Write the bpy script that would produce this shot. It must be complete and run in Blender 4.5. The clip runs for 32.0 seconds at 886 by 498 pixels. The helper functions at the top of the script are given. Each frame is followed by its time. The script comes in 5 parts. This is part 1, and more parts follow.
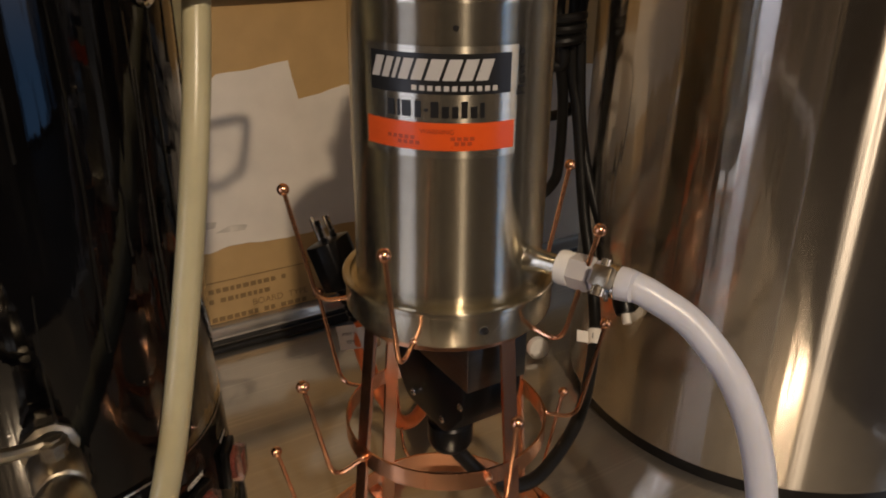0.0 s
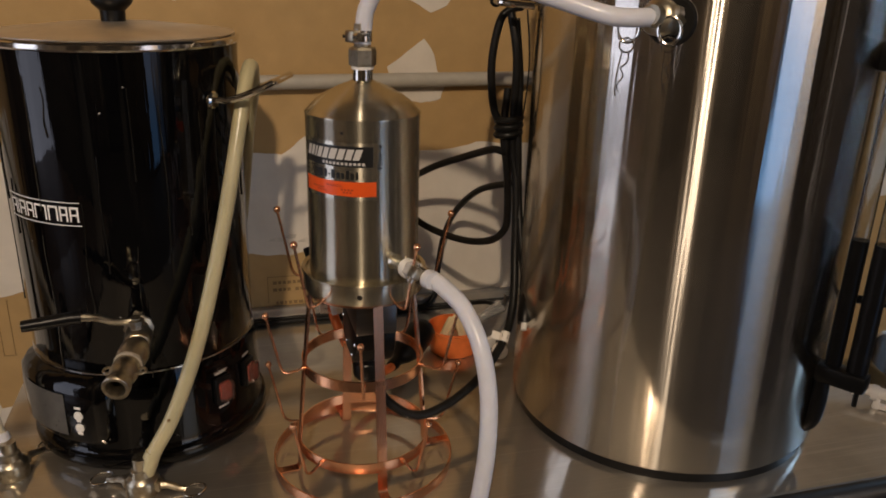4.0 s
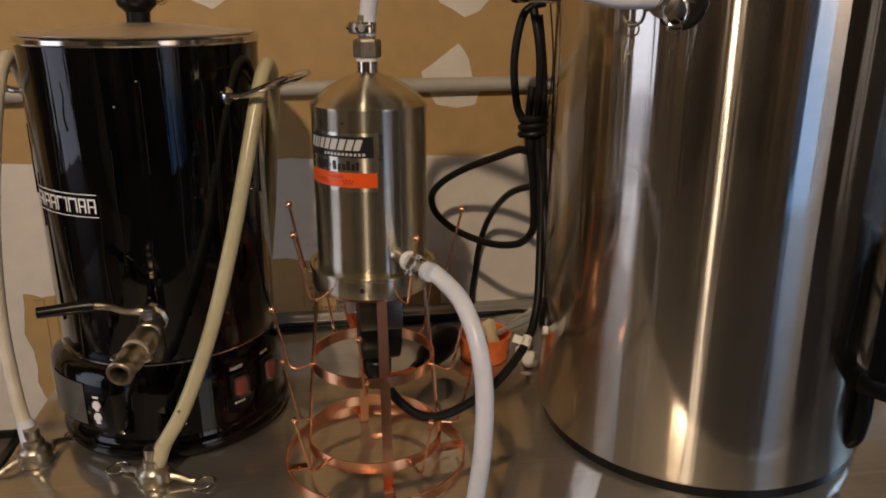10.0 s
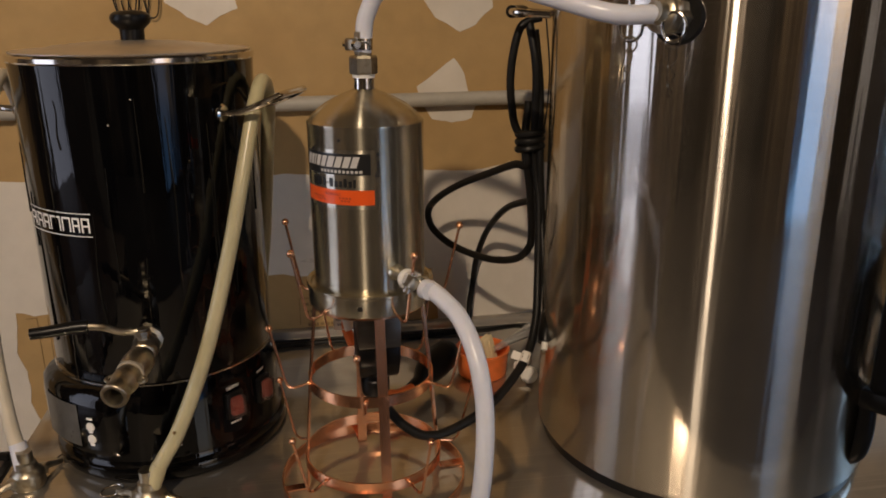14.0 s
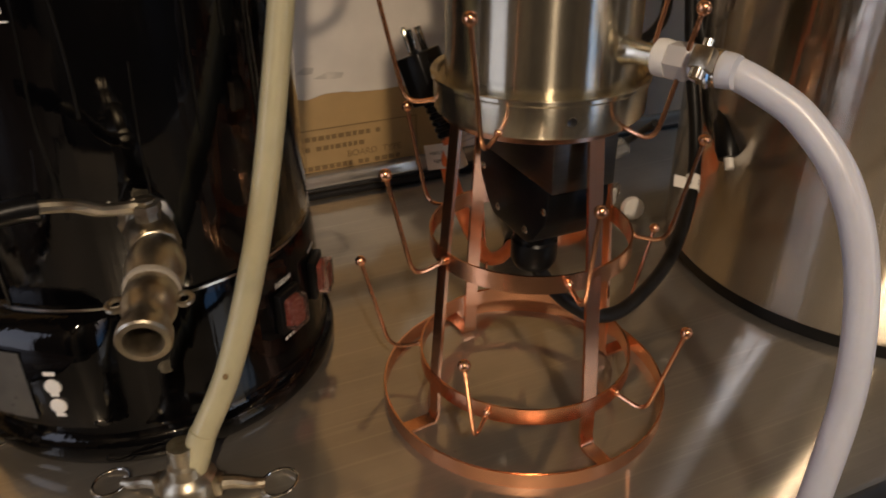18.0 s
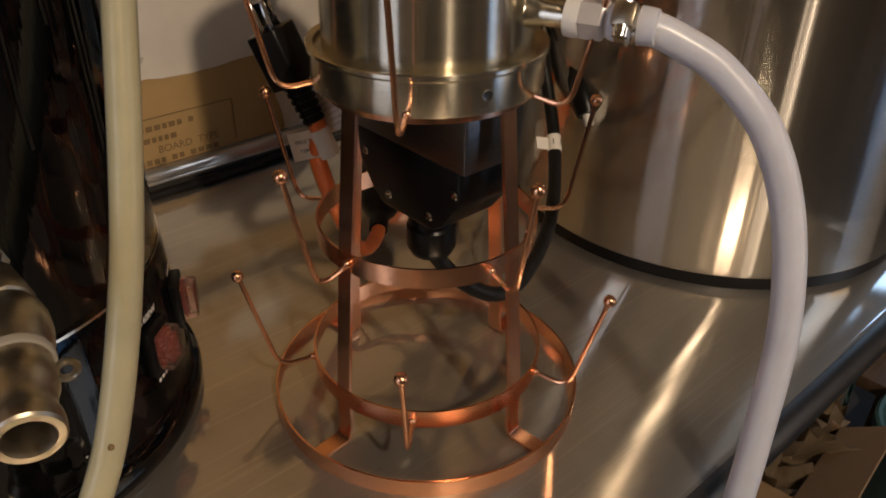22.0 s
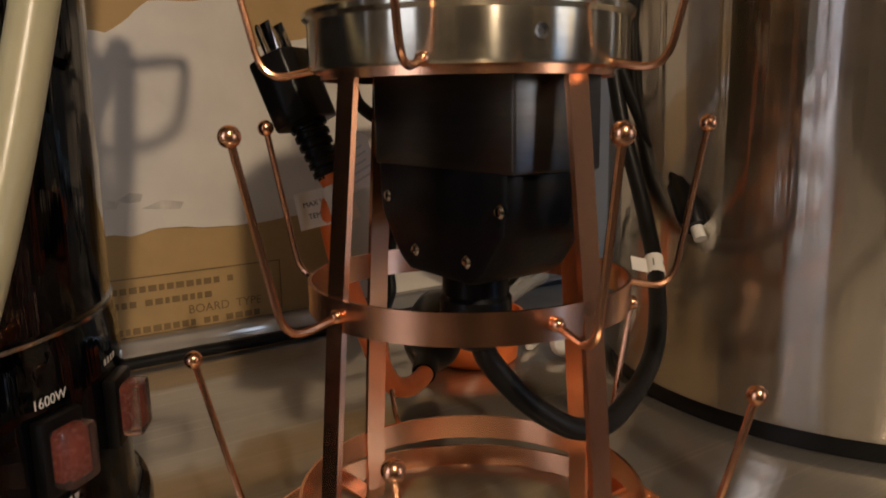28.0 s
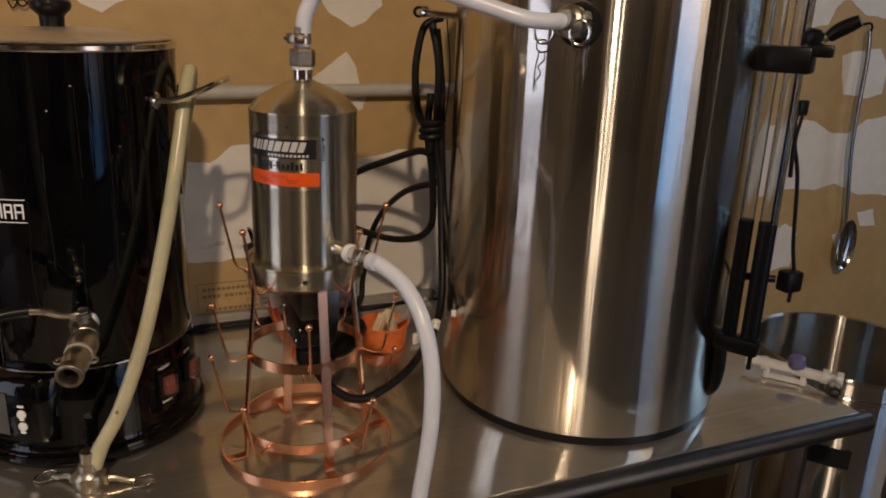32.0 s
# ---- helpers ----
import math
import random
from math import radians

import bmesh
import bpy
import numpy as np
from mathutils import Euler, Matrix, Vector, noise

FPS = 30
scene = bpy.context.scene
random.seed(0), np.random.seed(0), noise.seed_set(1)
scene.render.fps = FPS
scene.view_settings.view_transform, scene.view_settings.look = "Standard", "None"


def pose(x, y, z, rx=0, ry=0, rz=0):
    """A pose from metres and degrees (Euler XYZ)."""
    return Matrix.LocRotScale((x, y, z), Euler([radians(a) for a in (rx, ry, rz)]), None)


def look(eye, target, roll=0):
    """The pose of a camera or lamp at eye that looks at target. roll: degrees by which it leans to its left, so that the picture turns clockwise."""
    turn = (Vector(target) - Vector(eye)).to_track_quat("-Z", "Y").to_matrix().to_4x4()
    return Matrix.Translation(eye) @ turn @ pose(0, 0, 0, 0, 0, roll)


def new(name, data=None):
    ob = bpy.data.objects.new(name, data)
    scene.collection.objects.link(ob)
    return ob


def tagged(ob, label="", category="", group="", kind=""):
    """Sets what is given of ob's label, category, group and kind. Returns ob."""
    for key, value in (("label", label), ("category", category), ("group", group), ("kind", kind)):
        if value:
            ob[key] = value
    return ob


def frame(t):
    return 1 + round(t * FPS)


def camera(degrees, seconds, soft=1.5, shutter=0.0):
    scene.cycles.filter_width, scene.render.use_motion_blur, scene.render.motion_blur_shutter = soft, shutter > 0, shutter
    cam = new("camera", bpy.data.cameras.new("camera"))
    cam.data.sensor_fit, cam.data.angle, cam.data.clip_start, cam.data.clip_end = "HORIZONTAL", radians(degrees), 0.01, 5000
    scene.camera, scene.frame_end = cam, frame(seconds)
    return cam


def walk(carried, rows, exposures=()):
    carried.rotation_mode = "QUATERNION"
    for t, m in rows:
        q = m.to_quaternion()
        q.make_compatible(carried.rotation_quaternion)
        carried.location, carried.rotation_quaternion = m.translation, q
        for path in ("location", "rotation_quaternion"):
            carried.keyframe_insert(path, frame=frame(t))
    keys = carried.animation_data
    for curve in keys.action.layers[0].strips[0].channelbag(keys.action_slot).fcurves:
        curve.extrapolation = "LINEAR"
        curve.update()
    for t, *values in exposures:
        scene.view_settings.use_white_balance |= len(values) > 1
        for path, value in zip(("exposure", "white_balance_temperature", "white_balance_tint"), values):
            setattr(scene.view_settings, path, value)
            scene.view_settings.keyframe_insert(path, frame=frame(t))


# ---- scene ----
cam = camera(59.27, 32.0, soft=1.8, shutter=0.3)
PATH = [
    (0.0, -0.2687, -0.4288, 1.4109, 66.55, -0.42, -31.52),
    (0.5, -0.2977, -0.4902, 1.4134, 66.85, -0.94, -29.13),
    (1.0, -0.2691, -0.5742, 1.4234, 66.25, -1.99, -25.98),
    (1.5, -0.1822, -0.6831, 1.4250, 65.70, -1.31, -16.55),
    (2.0, -0.1621, -0.7360, 1.4237, 70.20, -0.30, -13.28),
    (2.5, -0.1938, -0.7758, 1.4615, 69.11, -0.10, -14.32),
    (3.0, -0.1582, -0.8208, 1.4895, 71.37, -1.61, -14.41),
    (3.5, -0.1674, -0.8718, 1.5304, 69.50, -1.77, -16.24),
    (5.5, -0.0683, -0.8938, 1.4896, 72.79, -0.48, -9.89),
    (6.0, -0.0697, -0.8890, 1.4887, 72.57, -0.36, -9.18),
    (6.5, -0.0674, -0.8921, 1.4897, 72.73, -0.31, -9.18),
    (7.0, -0.0635, -0.8955, 1.4858, 72.69, -0.35, -8.89),
    (7.5, -0.0672, -0.8895, 1.4802, 72.54, -0.49, -8.57),
    (8.0, -0.0657, -0.8831, 1.4818, 72.51, -0.66, -8.53),
    (8.5, -0.0637, -0.8827, 1.4804, 72.31, -0.64, -8.74),
    (9.0, -0.0611, -0.8881, 1.4806, 72.16, -0.47, -8.97),
    (9.5, -0.0598, -0.8953, 1.4838, 72.07, -0.16, -9.25),
    (10.0, -0.0591, -0.8998, 1.4822, 72.01, -0.13, -9.33),
    (10.5, -0.0581, -0.8987, 1.4818, 72.07, -0.10, -9.55),
    (11.0, -0.0571, -0.8925, 1.4801, 72.03, 0.03, -9.70),
    (11.5, -0.0600, -0.8955, 1.4845, 72.09, 0.11, -9.76),
    (12.0, -0.0622, -0.8941, 1.4843, 72.17, 0.05, -9.83),
    (12.5, -0.0600, -0.8933, 1.4853, 72.30, 0.10, -9.79),
    (13.0, -0.0589, -0.8911, 1.4836, 72.51, 0.09, -9.78),
    (13.5, -0.0609, -0.8900, 1.4854, 72.66, 0.16, -9.88),
    (15.5, -0.0628, -0.8891, 1.4869, 73.19, 0.22, -9.53),
    (16.0, -0.0617, -0.8907, 1.4803, 73.05, 0.09, -9.10),
    (16.5, -0.0717, -0.8604, 1.4367, 69.87, -0.38, -8.49),
    (17.0, -0.1673, -0.7085, 1.3890, 65.27, 0.18, -6.83),
    (17.5, -0.2769, -0.5466, 1.3537, 61.19, 0.72, -16.10),
    (18.0, -0.2720, -0.4575, 1.3302, 60.83, 0.42, -23.76),
    (18.5, -0.2863, -0.3993, 1.3149, 59.52, 0.92, -33.43),
    (19.0, -0.3069, -0.3667, 1.3114, 58.88, 0.14, -37.11),
    (19.5, -0.3157, -0.3608, 1.3100, 58.05, 0.28, -38.03),
    (20.0, -0.3219, -0.3685, 1.3132, 57.90, 0.13, -39.18),
    (20.5, -0.3209, -0.3717, 1.3175, 57.89, -0.21, -40.07),
    (21.0, -0.3147, -0.3661, 1.3177, 58.25, -0.35, -40.39),
    (21.5, -0.3106, -0.3620, 1.3184, 58.37, -0.51, -41.00),
    (22.0, -0.3117, -0.3628, 1.3174, 58.48, -0.66, -41.64),
    (22.5, -0.3116, -0.3636, 1.3181, 58.76, -0.85, -42.14),
    (23.0, -0.3114, -0.3633, 1.3162, 58.93, -0.95, -42.38),
    (23.5, -0.3120, -0.3601, 1.3147, 58.94, -0.93, -42.57),
    (24.0, -0.3135, -0.3469, 1.3803, 63.71, -0.35, -42.48),
    (24.5, -0.3212, -0.3491, 1.3834, 64.77, -0.55, -42.12),
    (25.0, -0.3196, -0.3507, 1.3751, 65.20, -0.11, -41.89),
    (25.5, -0.3217, -0.3509, 1.3336, 65.09, 0.12, -41.34),
    (27.5, -0.2356, -0.3004, 1.1072, 80.18, 1.19, -35.58),
    (28.0, -0.2187, -0.2999, 1.1348, 79.73, 0.93, -34.37),
    (28.5, -0.2089, -0.3048, 1.1806, 74.92, 0.75, -33.57),
    (29.0, -0.2196, -0.3211, 1.2717, 69.12, 1.27, -32.93),
    (29.5, -0.2909, -0.4276, 1.3610, 68.79, 1.10, -33.29),
    (30.0, -0.2895, -0.6115, 1.4407, 68.36, 0.31, -26.04),
    (30.5, -0.3413, -0.7051, 1.4830, 71.56, 0.04, -24.02),
    (31.0, -0.3599, -0.7749, 1.4798, 72.15, -0.44, -24.52),
    (31.5, -0.2780, -0.8921, 1.4906, 72.28, -1.81, -23.60),
    (32.0, -0.2190, -0.9545, 1.4939, 72.56, -2.11, -22.88),
]
walk(cam, [(t, pose(*p)) for t, *p in PATH], exposures=[(0.0, 0.0), (32.0, 0.0)])

# ---- light ----
world = bpy.data.worlds.new("world")
scene.world = world
world.use_nodes = True
sky = world.node_tree.nodes.new("ShaderNodeTexSky")
sky.sky_type, sky.sun_disc, sky.sun_elevation, sky.sun_rotation = "NISHITA", False, 0.35, 2.6
world.node_tree.links.new(sky.outputs[0], world.node_tree.nodes["Background"].inputs[0])
world.node_tree.nodes["Background"].inputs[1].default_value = 0.05


def lamp(name, kind, m, energy, colour, **extra):
    d = bpy.data.lights.new(name, kind)
    d.energy, d.color = energy, colour
    if "radius" in extra:
        d.shadow_soft_size = extra["radius"]
    if "size" in extra:
        d.shape, d.size, d.size_y = "RECTANGLE", extra["size"][0], extra["size"][1]
    o = new(name, d)
    o.matrix_world = m
    return o


WARM, SKY, PALE = (1.0, 0.79, 0.58), (0.22, 0.50, 1.0), (0.80, 0.82, 1.0)
BULB = (-0.57, -2.0, 2.79)
lamp("bulb_light", "POINT", pose(*BULB), 140, WARM, radius=0.04)
# Upper window share is added above the mirrored height, to tint the right wall.
lamp("window_light", "AREA", look((1.53, -2.27, 1.82), (1.53, 0, 1.6)), 2.5, (0.40, 0.62, 1.0), size=(1.0, 0.44))
lamp("window_low_light", "AREA", look((1.28, -2.27, 0.82), (1.28, 0, 0.82)), 2.8, SKY, size=(0.52, 1.52))
lamp("window_shade_light", "AREA", look((1.79, -2.27, 0.82), (1.79, 0, 0.82)), 0.5, SKY, size=(0.44, 1.52))
# Added blue fill lamp; no window is seen on this side.
lamp("east_fill_light", "AREA", look((2.71, -0.2, 2.1), (0, -0.2, 2.1)), 7.0, (0.40, 0.64, 1.0), size=(0.56, 0.86))
lamp("side_window_light", "AREA", look((-1.51, -0.29, 1.35), (0, -0.29, 1.35)), 3.8, PALE, size=(0.52, 1.16))

# ---- materials ----


def nodes_of(name):
    m = bpy.data.materials.new(name)
    m.use_nodes = True
    return m, m.node_tree.nodes, m.node_tree.links, m.node_tree.nodes["Principled BSDF"]


def mat(name, base, rough=0.5, metal=0.0, vary=0.15, scale=40, stretch=(1, 1, 1), bump=0.1, fine=None, coat=0.0, transmission=0.0,
        aniso=0.0, axis="Z", wave=0.0, spread=0.12, subsurface=0.0, gloss=0.5, dark=None, stain=0.0, stain_scale=6.0,
        wave_scale=0.0, drips=0.0, drip=(0.06, 0.06, 0.06), specks=0.0, brushed=0.0, haze=0.0, wave_z=0.14, wave_detail=3, smear=None, scratches=0.0):
    """A surface with grain and blotches: colour, roughness and relief vary at two scales."""
    m, n, l, p = nodes_of(name)
    tc = n.new("ShaderNodeTexCoord")
    mp = n.new("ShaderNodeMapping")
    mp.inputs["Scale"].default_value = stretch
    l.new(tc.outputs["Object"], mp.inputs["Vector"])
    big, small = n.new("ShaderNodeTexNoise"), n.new("ShaderNodeTexNoise")
    big.inputs["Scale"].default_value, small.inputs["Scale"].default_value = stain_scale, fine or scale * 6
    big.inputs["Detail"].default_value, small.inputs["Detail"].default_value = 6, 4
    l.new(tc.outputs["Object"], big.inputs["Vector"])
    l.new(mp.outputs["Vector"], small.inputs["Vector"])
    mid = n.new("ShaderNodeTexNoise")
    mid.inputs["Scale"].default_value, mid.inputs["Detail"].default_value = scale, 5
    l.new(mp.outputs["Vector"], mid.inputs["Vector"])
    ramp = n.new("ShaderNodeMapRange")
    ramp.inputs["From Min"].default_value, ramp.inputs["From Max"].default_value = 0.3, 0.7
    l.new(mid.outputs["Fac"], ramp.inputs["Value"])
    mix = n.new("ShaderNodeMix")
    mix.data_type = "RGBA"
    lo = tuple(c * (1 - vary) for c in base)
    hi = tuple(min(1, c * (1 + vary)) for c in base)
    mix.inputs["A"].default_value, mix.inputs["B"].default_value = (*lo, 1), (*hi, 1)
    l.new(ramp.outputs["Result"], mix.inputs["Factor"])
    out = mix.outputs["Result"]
    if stain:
        sr = n.new("ShaderNodeMapRange")
        sr.inputs["From Min"].default_value, sr.inputs["From Max"].default_value, sr.inputs["To Max"].default_value = 0.48, 0.7, stain
        l.new(big.outputs["Fac"], sr.inputs["Value"])
        mix2 = n.new("ShaderNodeMix")
        mix2.data_type = "RGBA"
        l.new(out, mix2.inputs["A"])
        mix2.inputs["B"].default_value = (*(dark or tuple(c * 0.4 for c in base)), 1)
        l.new(sr.outputs["Result"], mix2.inputs["Factor"])
        out = mix2.outputs["Result"]
    p.inputs["Metallic"].default_value = metal
    if drips:
        # dried runs: thin upright streaks
        dm, dn, dr, mix3 = n.new("ShaderNodeMapping"), n.new("ShaderNodeTexNoise"), n.new("ShaderNodeMapRange"), n.new("ShaderNodeMix")
        dm.inputs["Scale"].default_value = (1, 1, 0.035)
        dn.inputs["Scale"].default_value, dn.inputs["Detail"].default_value = 75, 3
        l.new(tc.outputs["Object"], dm.inputs["Vector"])
        l.new(dm.outputs["Vector"], dn.inputs["Vector"])
        dr.inputs["From Min"].default_value, dr.inputs["From Max"].default_value, dr.inputs["To Max"].default_value = 0.60, 0.74, drips
        l.new(dn.outputs["Fac"], dr.inputs["Value"])
        mix3.data_type = "RGBA"
        l.new(out, mix3.inputs["A"])
        mix3.inputs["B"].default_value = (*drip, 1)
        l.new(dr.outputs["Result"], mix3.inputs["Factor"])
        out = mix3.outputs["Result"]
    if specks:
        # dried droplets and dust
        vo, vr, mix4, vm2 = n.new("ShaderNodeTexVoronoi"), n.new("ShaderNodeMapRange"), n.new("ShaderNodeMix"), n.new("ShaderNodeMath")
        vo.inputs["Scale"].default_value = 34
        l.new(tc.outputs["Object"], vo.inputs["Vector"])
        vr.inputs["From Min"].default_value, vr.inputs["From Max"].default_value = specks, specks * 0.7
        l.new(vo.outputs["Distance"], vr.inputs["Value"])
        mix4.data_type = "RGBA"
        l.new(out, mix4.inputs["A"])
        mix4.inputs["B"].default_value = (0.5, 0.47, 0.42, 1)
        l.new(vr.outputs["Result"], mix4.inputs["Factor"])
        out = mix4.outputs["Result"]
        vm2.operation = "MULTIPLY_ADD"
        vm2.inputs[1].default_value, vm2.inputs[2].default_value = -metal, metal
        l.new(vr.outputs["Result"], vm2.inputs[0])
        l.new(vm2.outputs[0], p.inputs["Metallic"])
    worn = None
    if scratches:
        # fine wiping scratches in three directions
        for turn, sc in ((0.35, 9.0), (-0.6, 7.0), (1.2, 11.0)):
            sm_, sn_, sr_ = n.new("ShaderNodeMapping"), n.new("ShaderNodeTexNoise"), n.new("ShaderNodeMapRange")
            sm_.inputs["Rotation"].default_value, sm_.inputs["Scale"].default_value = (0, 0, turn), (0.35, 26, 1)
            sn_.inputs["Scale"].default_value, sn_.inputs["Detail"].default_value = sc, 2
            l.new(tc.outputs["Object"], sm_.inputs["Vector"])
            l.new(sm_.outputs["Vector"], sn_.inputs["Vector"])
            sr_.inputs["From Min"].default_value, sr_.inputs["From Max"].default_value = 0.62, 0.72
            l.new(sn_.outputs["Fac"], sr_.inputs["Value"])
            if worn is None:
                worn = sr_.outputs["Result"]
            else:
                mx = n.new("ShaderNodeMath")
                mx.operation = "MAXIMUM"
                l.new(worn, mx.inputs[0])
                l.new(sr_.outputs["Result"], mx.inputs[1])
                worn = mx.outputs[0]
        fade, mix5 = n.new("ShaderNodeMath"), n.new("ShaderNodeMix")
        fade.operation = "MULTIPLY"
        fade.inputs[1].default_value = scratches
        l.new(worn, fade.inputs[0])
        worn = fade.outputs[0]
        mix5.data_type = "RGBA"
        l.new(out, mix5.inputs["A"])
        mix5.inputs["B"].default_value = (*(min(1, c * 1.35) for c in base), 1)
        l.new(worn, mix5.inputs["Factor"])
        out = mix5.outputs["Result"]
    l.new(out, p.inputs["Base Color"])
    rr = n.new("ShaderNodeMapRange")
    rr.inputs["To Min"].default_value, rr.inputs["To Max"].default_value = max(0.02, rough - spread), min(1, rough + spread)
    add = n.new("ShaderNodeMath")
    add.operation = "MULTIPLY_ADD"
    add.inputs[1].default_value, add.inputs[2].default_value = 0.5, 0.0
    s2 = n.new("ShaderNodeMath")
    s2.operation = "ADD"
    l.new(big.outputs["Fac"], s2.inputs[0])
    l.new(small.outputs["Fac"], s2.inputs[1])
    if worn is not None:
        l.new(worn, add.inputs[2])
    l.new(s2.outputs[0], add.inputs[0])
    l.new(add.outputs[0], rr.inputs["Value"])
    l.new(rr.outputs["Result"], p.inputs["Roughness"])
    p.inputs["Specular IOR Level"].default_value = gloss
    p.inputs["Coat Weight"].default_value = coat
    p.inputs["Coat Roughness"].default_value = 0.08
    p.inputs["Transmission Weight"].default_value = transmission
    p.inputs["Subsurface Weight"].default_value = subsurface
    p.inputs["Subsurface Radius"].default_value = (0.012, 0.01, 0.008)
    if aniso:
        p.inputs["Anisotropic"].default_value, p.inputs["Anisotropic Rotation"].default_value = aniso, 0.25 if axis == "Z" else 0.0
        tg = n.new("ShaderNodeTangent")
        tg.direction_type, tg.axis = "RADIAL", axis
        l.new(tg.outputs[0], p.inputs["Tangent"])
    if bump:
        b = n.new("ShaderNodeBump")
        b.inputs["Strength"].default_value, b.inputs["Distance"].default_value = bump, 0.001
        l.new(small.outputs["Fac"], b.inputs["Height"])
        l.new(b.outputs[0], p.inputs["Normal"])
    if wave:
        wv = n.new("ShaderNodeBump")
        wv.inputs["Strength"].default_value, wv.inputs["Distance"].default_value = 1.0, 0.002 * wave
        wn = n.new("ShaderNodeTexNoise")
        wm = n.new("ShaderNodeMapping")
        wm.inputs["Scale"].default_value = (1, 1, wave_z)
        wn.inputs["Scale"].default_value, wn.inputs["Detail"].default_value = wave_scale, wave_detail
        l.new(tc.outputs["Object"], wm.inputs["Vector"])
        l.new(wm.outputs["Vector"], wn.inputs["Vector"])
        l.new(wn.outputs["Fac"], wv.inputs["Height"])
        if bump:
            l.new(b.outputs[0], wv.inputs["Normal"])
        l.new(wv.outputs[0], p.inputs["Normal"])
    if brushed:
        # bare brushed metal: reflections drawn out across the brushing
        g = n.new("ShaderNodeBsdfAnisotropic")
        g.inputs["Anisotropy"].default_value, g.inputs["Rotation"].default_value = -brushed, 0.25 if axis == "Z" else 0.0
        l.new(out, g.inputs["Color"])
        l.new(rr.outputs["Result"], g.inputs["Roughness"])
        tb = n.new("ShaderNodeTangent")
        tb.direction_type, tb.axis = "RADIAL", axis
        l.new(tb.outputs[0], g.inputs["Tangent"])
        last = wv if wave else b
        l.new(last.outputs[0], g.inputs["Normal"])
        top = g
        if haze:
            # worn, dulled share of the surface
            dull, blend = n.new("ShaderNodeBsdfAnisotropic"), n.new("ShaderNodeMixShader")
            dull.inputs["Roughness"].default_value = 0.62
            if smear:
                # coarse polishing lines: a second, longer smear across the brushing
                dull.inputs["Roughness"].default_value, dull.inputs["Anisotropy"].default_value = smear[0], -smear[1]
                dull.inputs["Rotation"].default_value = 0.25 if axis == "Z" else 0.0
                l.new(tb.outputs[0], dull.inputs["Tangent"])
            l.new(out, dull.inputs["Color"])
            l.new(last.outputs[0], dull.inputs["Normal"])
            blend.inputs["Fac"].default_value = haze
            l.new(g.outputs[0], blend.inputs[1])
            l.new(dull.outputs[0], blend.inputs[2])
            top = blend
        l.new(top.outputs[0], n["Material Output"].inputs["Surface"])
    return m


def plain(name, base, rough=0.4, metal=0.0, emit=0.0):
    m, n, l, p = nodes_of(name)
    p.inputs["Base Color"].default_value, p.inputs["Roughness"].default_value, p.inputs["Metallic"].default_value = (*base, 1), rough, metal
    if emit:
        p.inputs["Emission Color"].default_value, p.inputs["Emission Strength"].default_value = (*base, 1), emit
    return m


STEEL = mat("brushed_steel", (0.68, 0.63, 0.51), 0.215, 1.0, 0.05, 24, (1, 1, 20), 0.02, brushed=0.72, haze=0.06, spread=0.05, stain=0.2, stain_scale=12, wave=0.12, wave_scale=14, specks=0.035)
KETTLE_STEEL = mat("kettle_steel", (0.68, 0.64, 0.58), 0.07, 1.0, 0.05, 24, (1, 1, 20), 0.002, brushed=0.58, haze=0.64, smear=(0.22, 0.84), spread=0.02, stain=0.2, stain_scale=7, wave=1.2, wave_scale=15, wave_z=0.025, wave_detail=4, drips=0.15, drip=(0.3, 0.28, 0.24), specks=0.04)
TABLE_STEEL = mat("table_steel", (0.61, 0.575, 0.515), 0.10, 1.0, 0.025, 18, (1, 22, 1), 0.002, brushed=0.0001, haze=0.36, axis="X", spread=0.03, wave=2.4, wave_scale=3.6, wave_detail=0, specks=0.045, stain=0.32, stain_scale=8, scratches=0.3)
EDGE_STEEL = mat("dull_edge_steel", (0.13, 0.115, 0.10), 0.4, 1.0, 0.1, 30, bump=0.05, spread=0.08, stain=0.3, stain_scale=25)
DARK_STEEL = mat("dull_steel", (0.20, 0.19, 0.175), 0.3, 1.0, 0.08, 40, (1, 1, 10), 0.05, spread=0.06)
LID = mat("matte_lid_steel", (0.74, 0.68, 0.60), 0.46, 1.0, 0.06, 30, bump=0.05, spread=0.06, stain=0.2, stain_scale=14)
SHINY = mat("polished_steel", (0.66, 0.63, 0.58), 0.14, 1.0, 0.06, 60, bump=0.03, spread=0.08)
CAST = mat("cast_steel", (0.50, 0.45, 0.35), 0.34, 1.0, 0.15, 90, bump=0.1, spread=0.1, stain=0.75, stain_scale=70, dark=(0.22, 0.16, 0.10))
COPPER = mat("copper", (0.94, 0.49, 0.29), 0.24, 1.0, 0.06, 12, bump=0.0, spread=0.06, stain=0.12, stain_scale=9, dark=(0.5, 0.19, 0.09))
ENAMEL = mat("black_enamel", (0.0015, 0.0015, 0.002), 0.035, 0.0, 0.3, 26, (1, 1, 0.16), bump=0.0, wave=0.55, wave_scale=42, wave_z=0.03, wave_detail=5, drips=0.5, drip=(0.014, 0.0135, 0.0125), specks=0.04, spread=0.02, gloss=0.36, stain=0.3, stain_scale=30, dark=(0.004, 0.004, 0.004))
RUN = mat("gloss_run", (0.012, 0.0115, 0.0105), 0.12, 0.0, 0.3, 60, bump=0.1, gloss=0.7)
PLASTIC = mat("black_plastic", (0.005, 0.005, 0.0055), 0.32, 0.0, 0.2, 60, bump=0.1, spread=0.1, gloss=0.22)
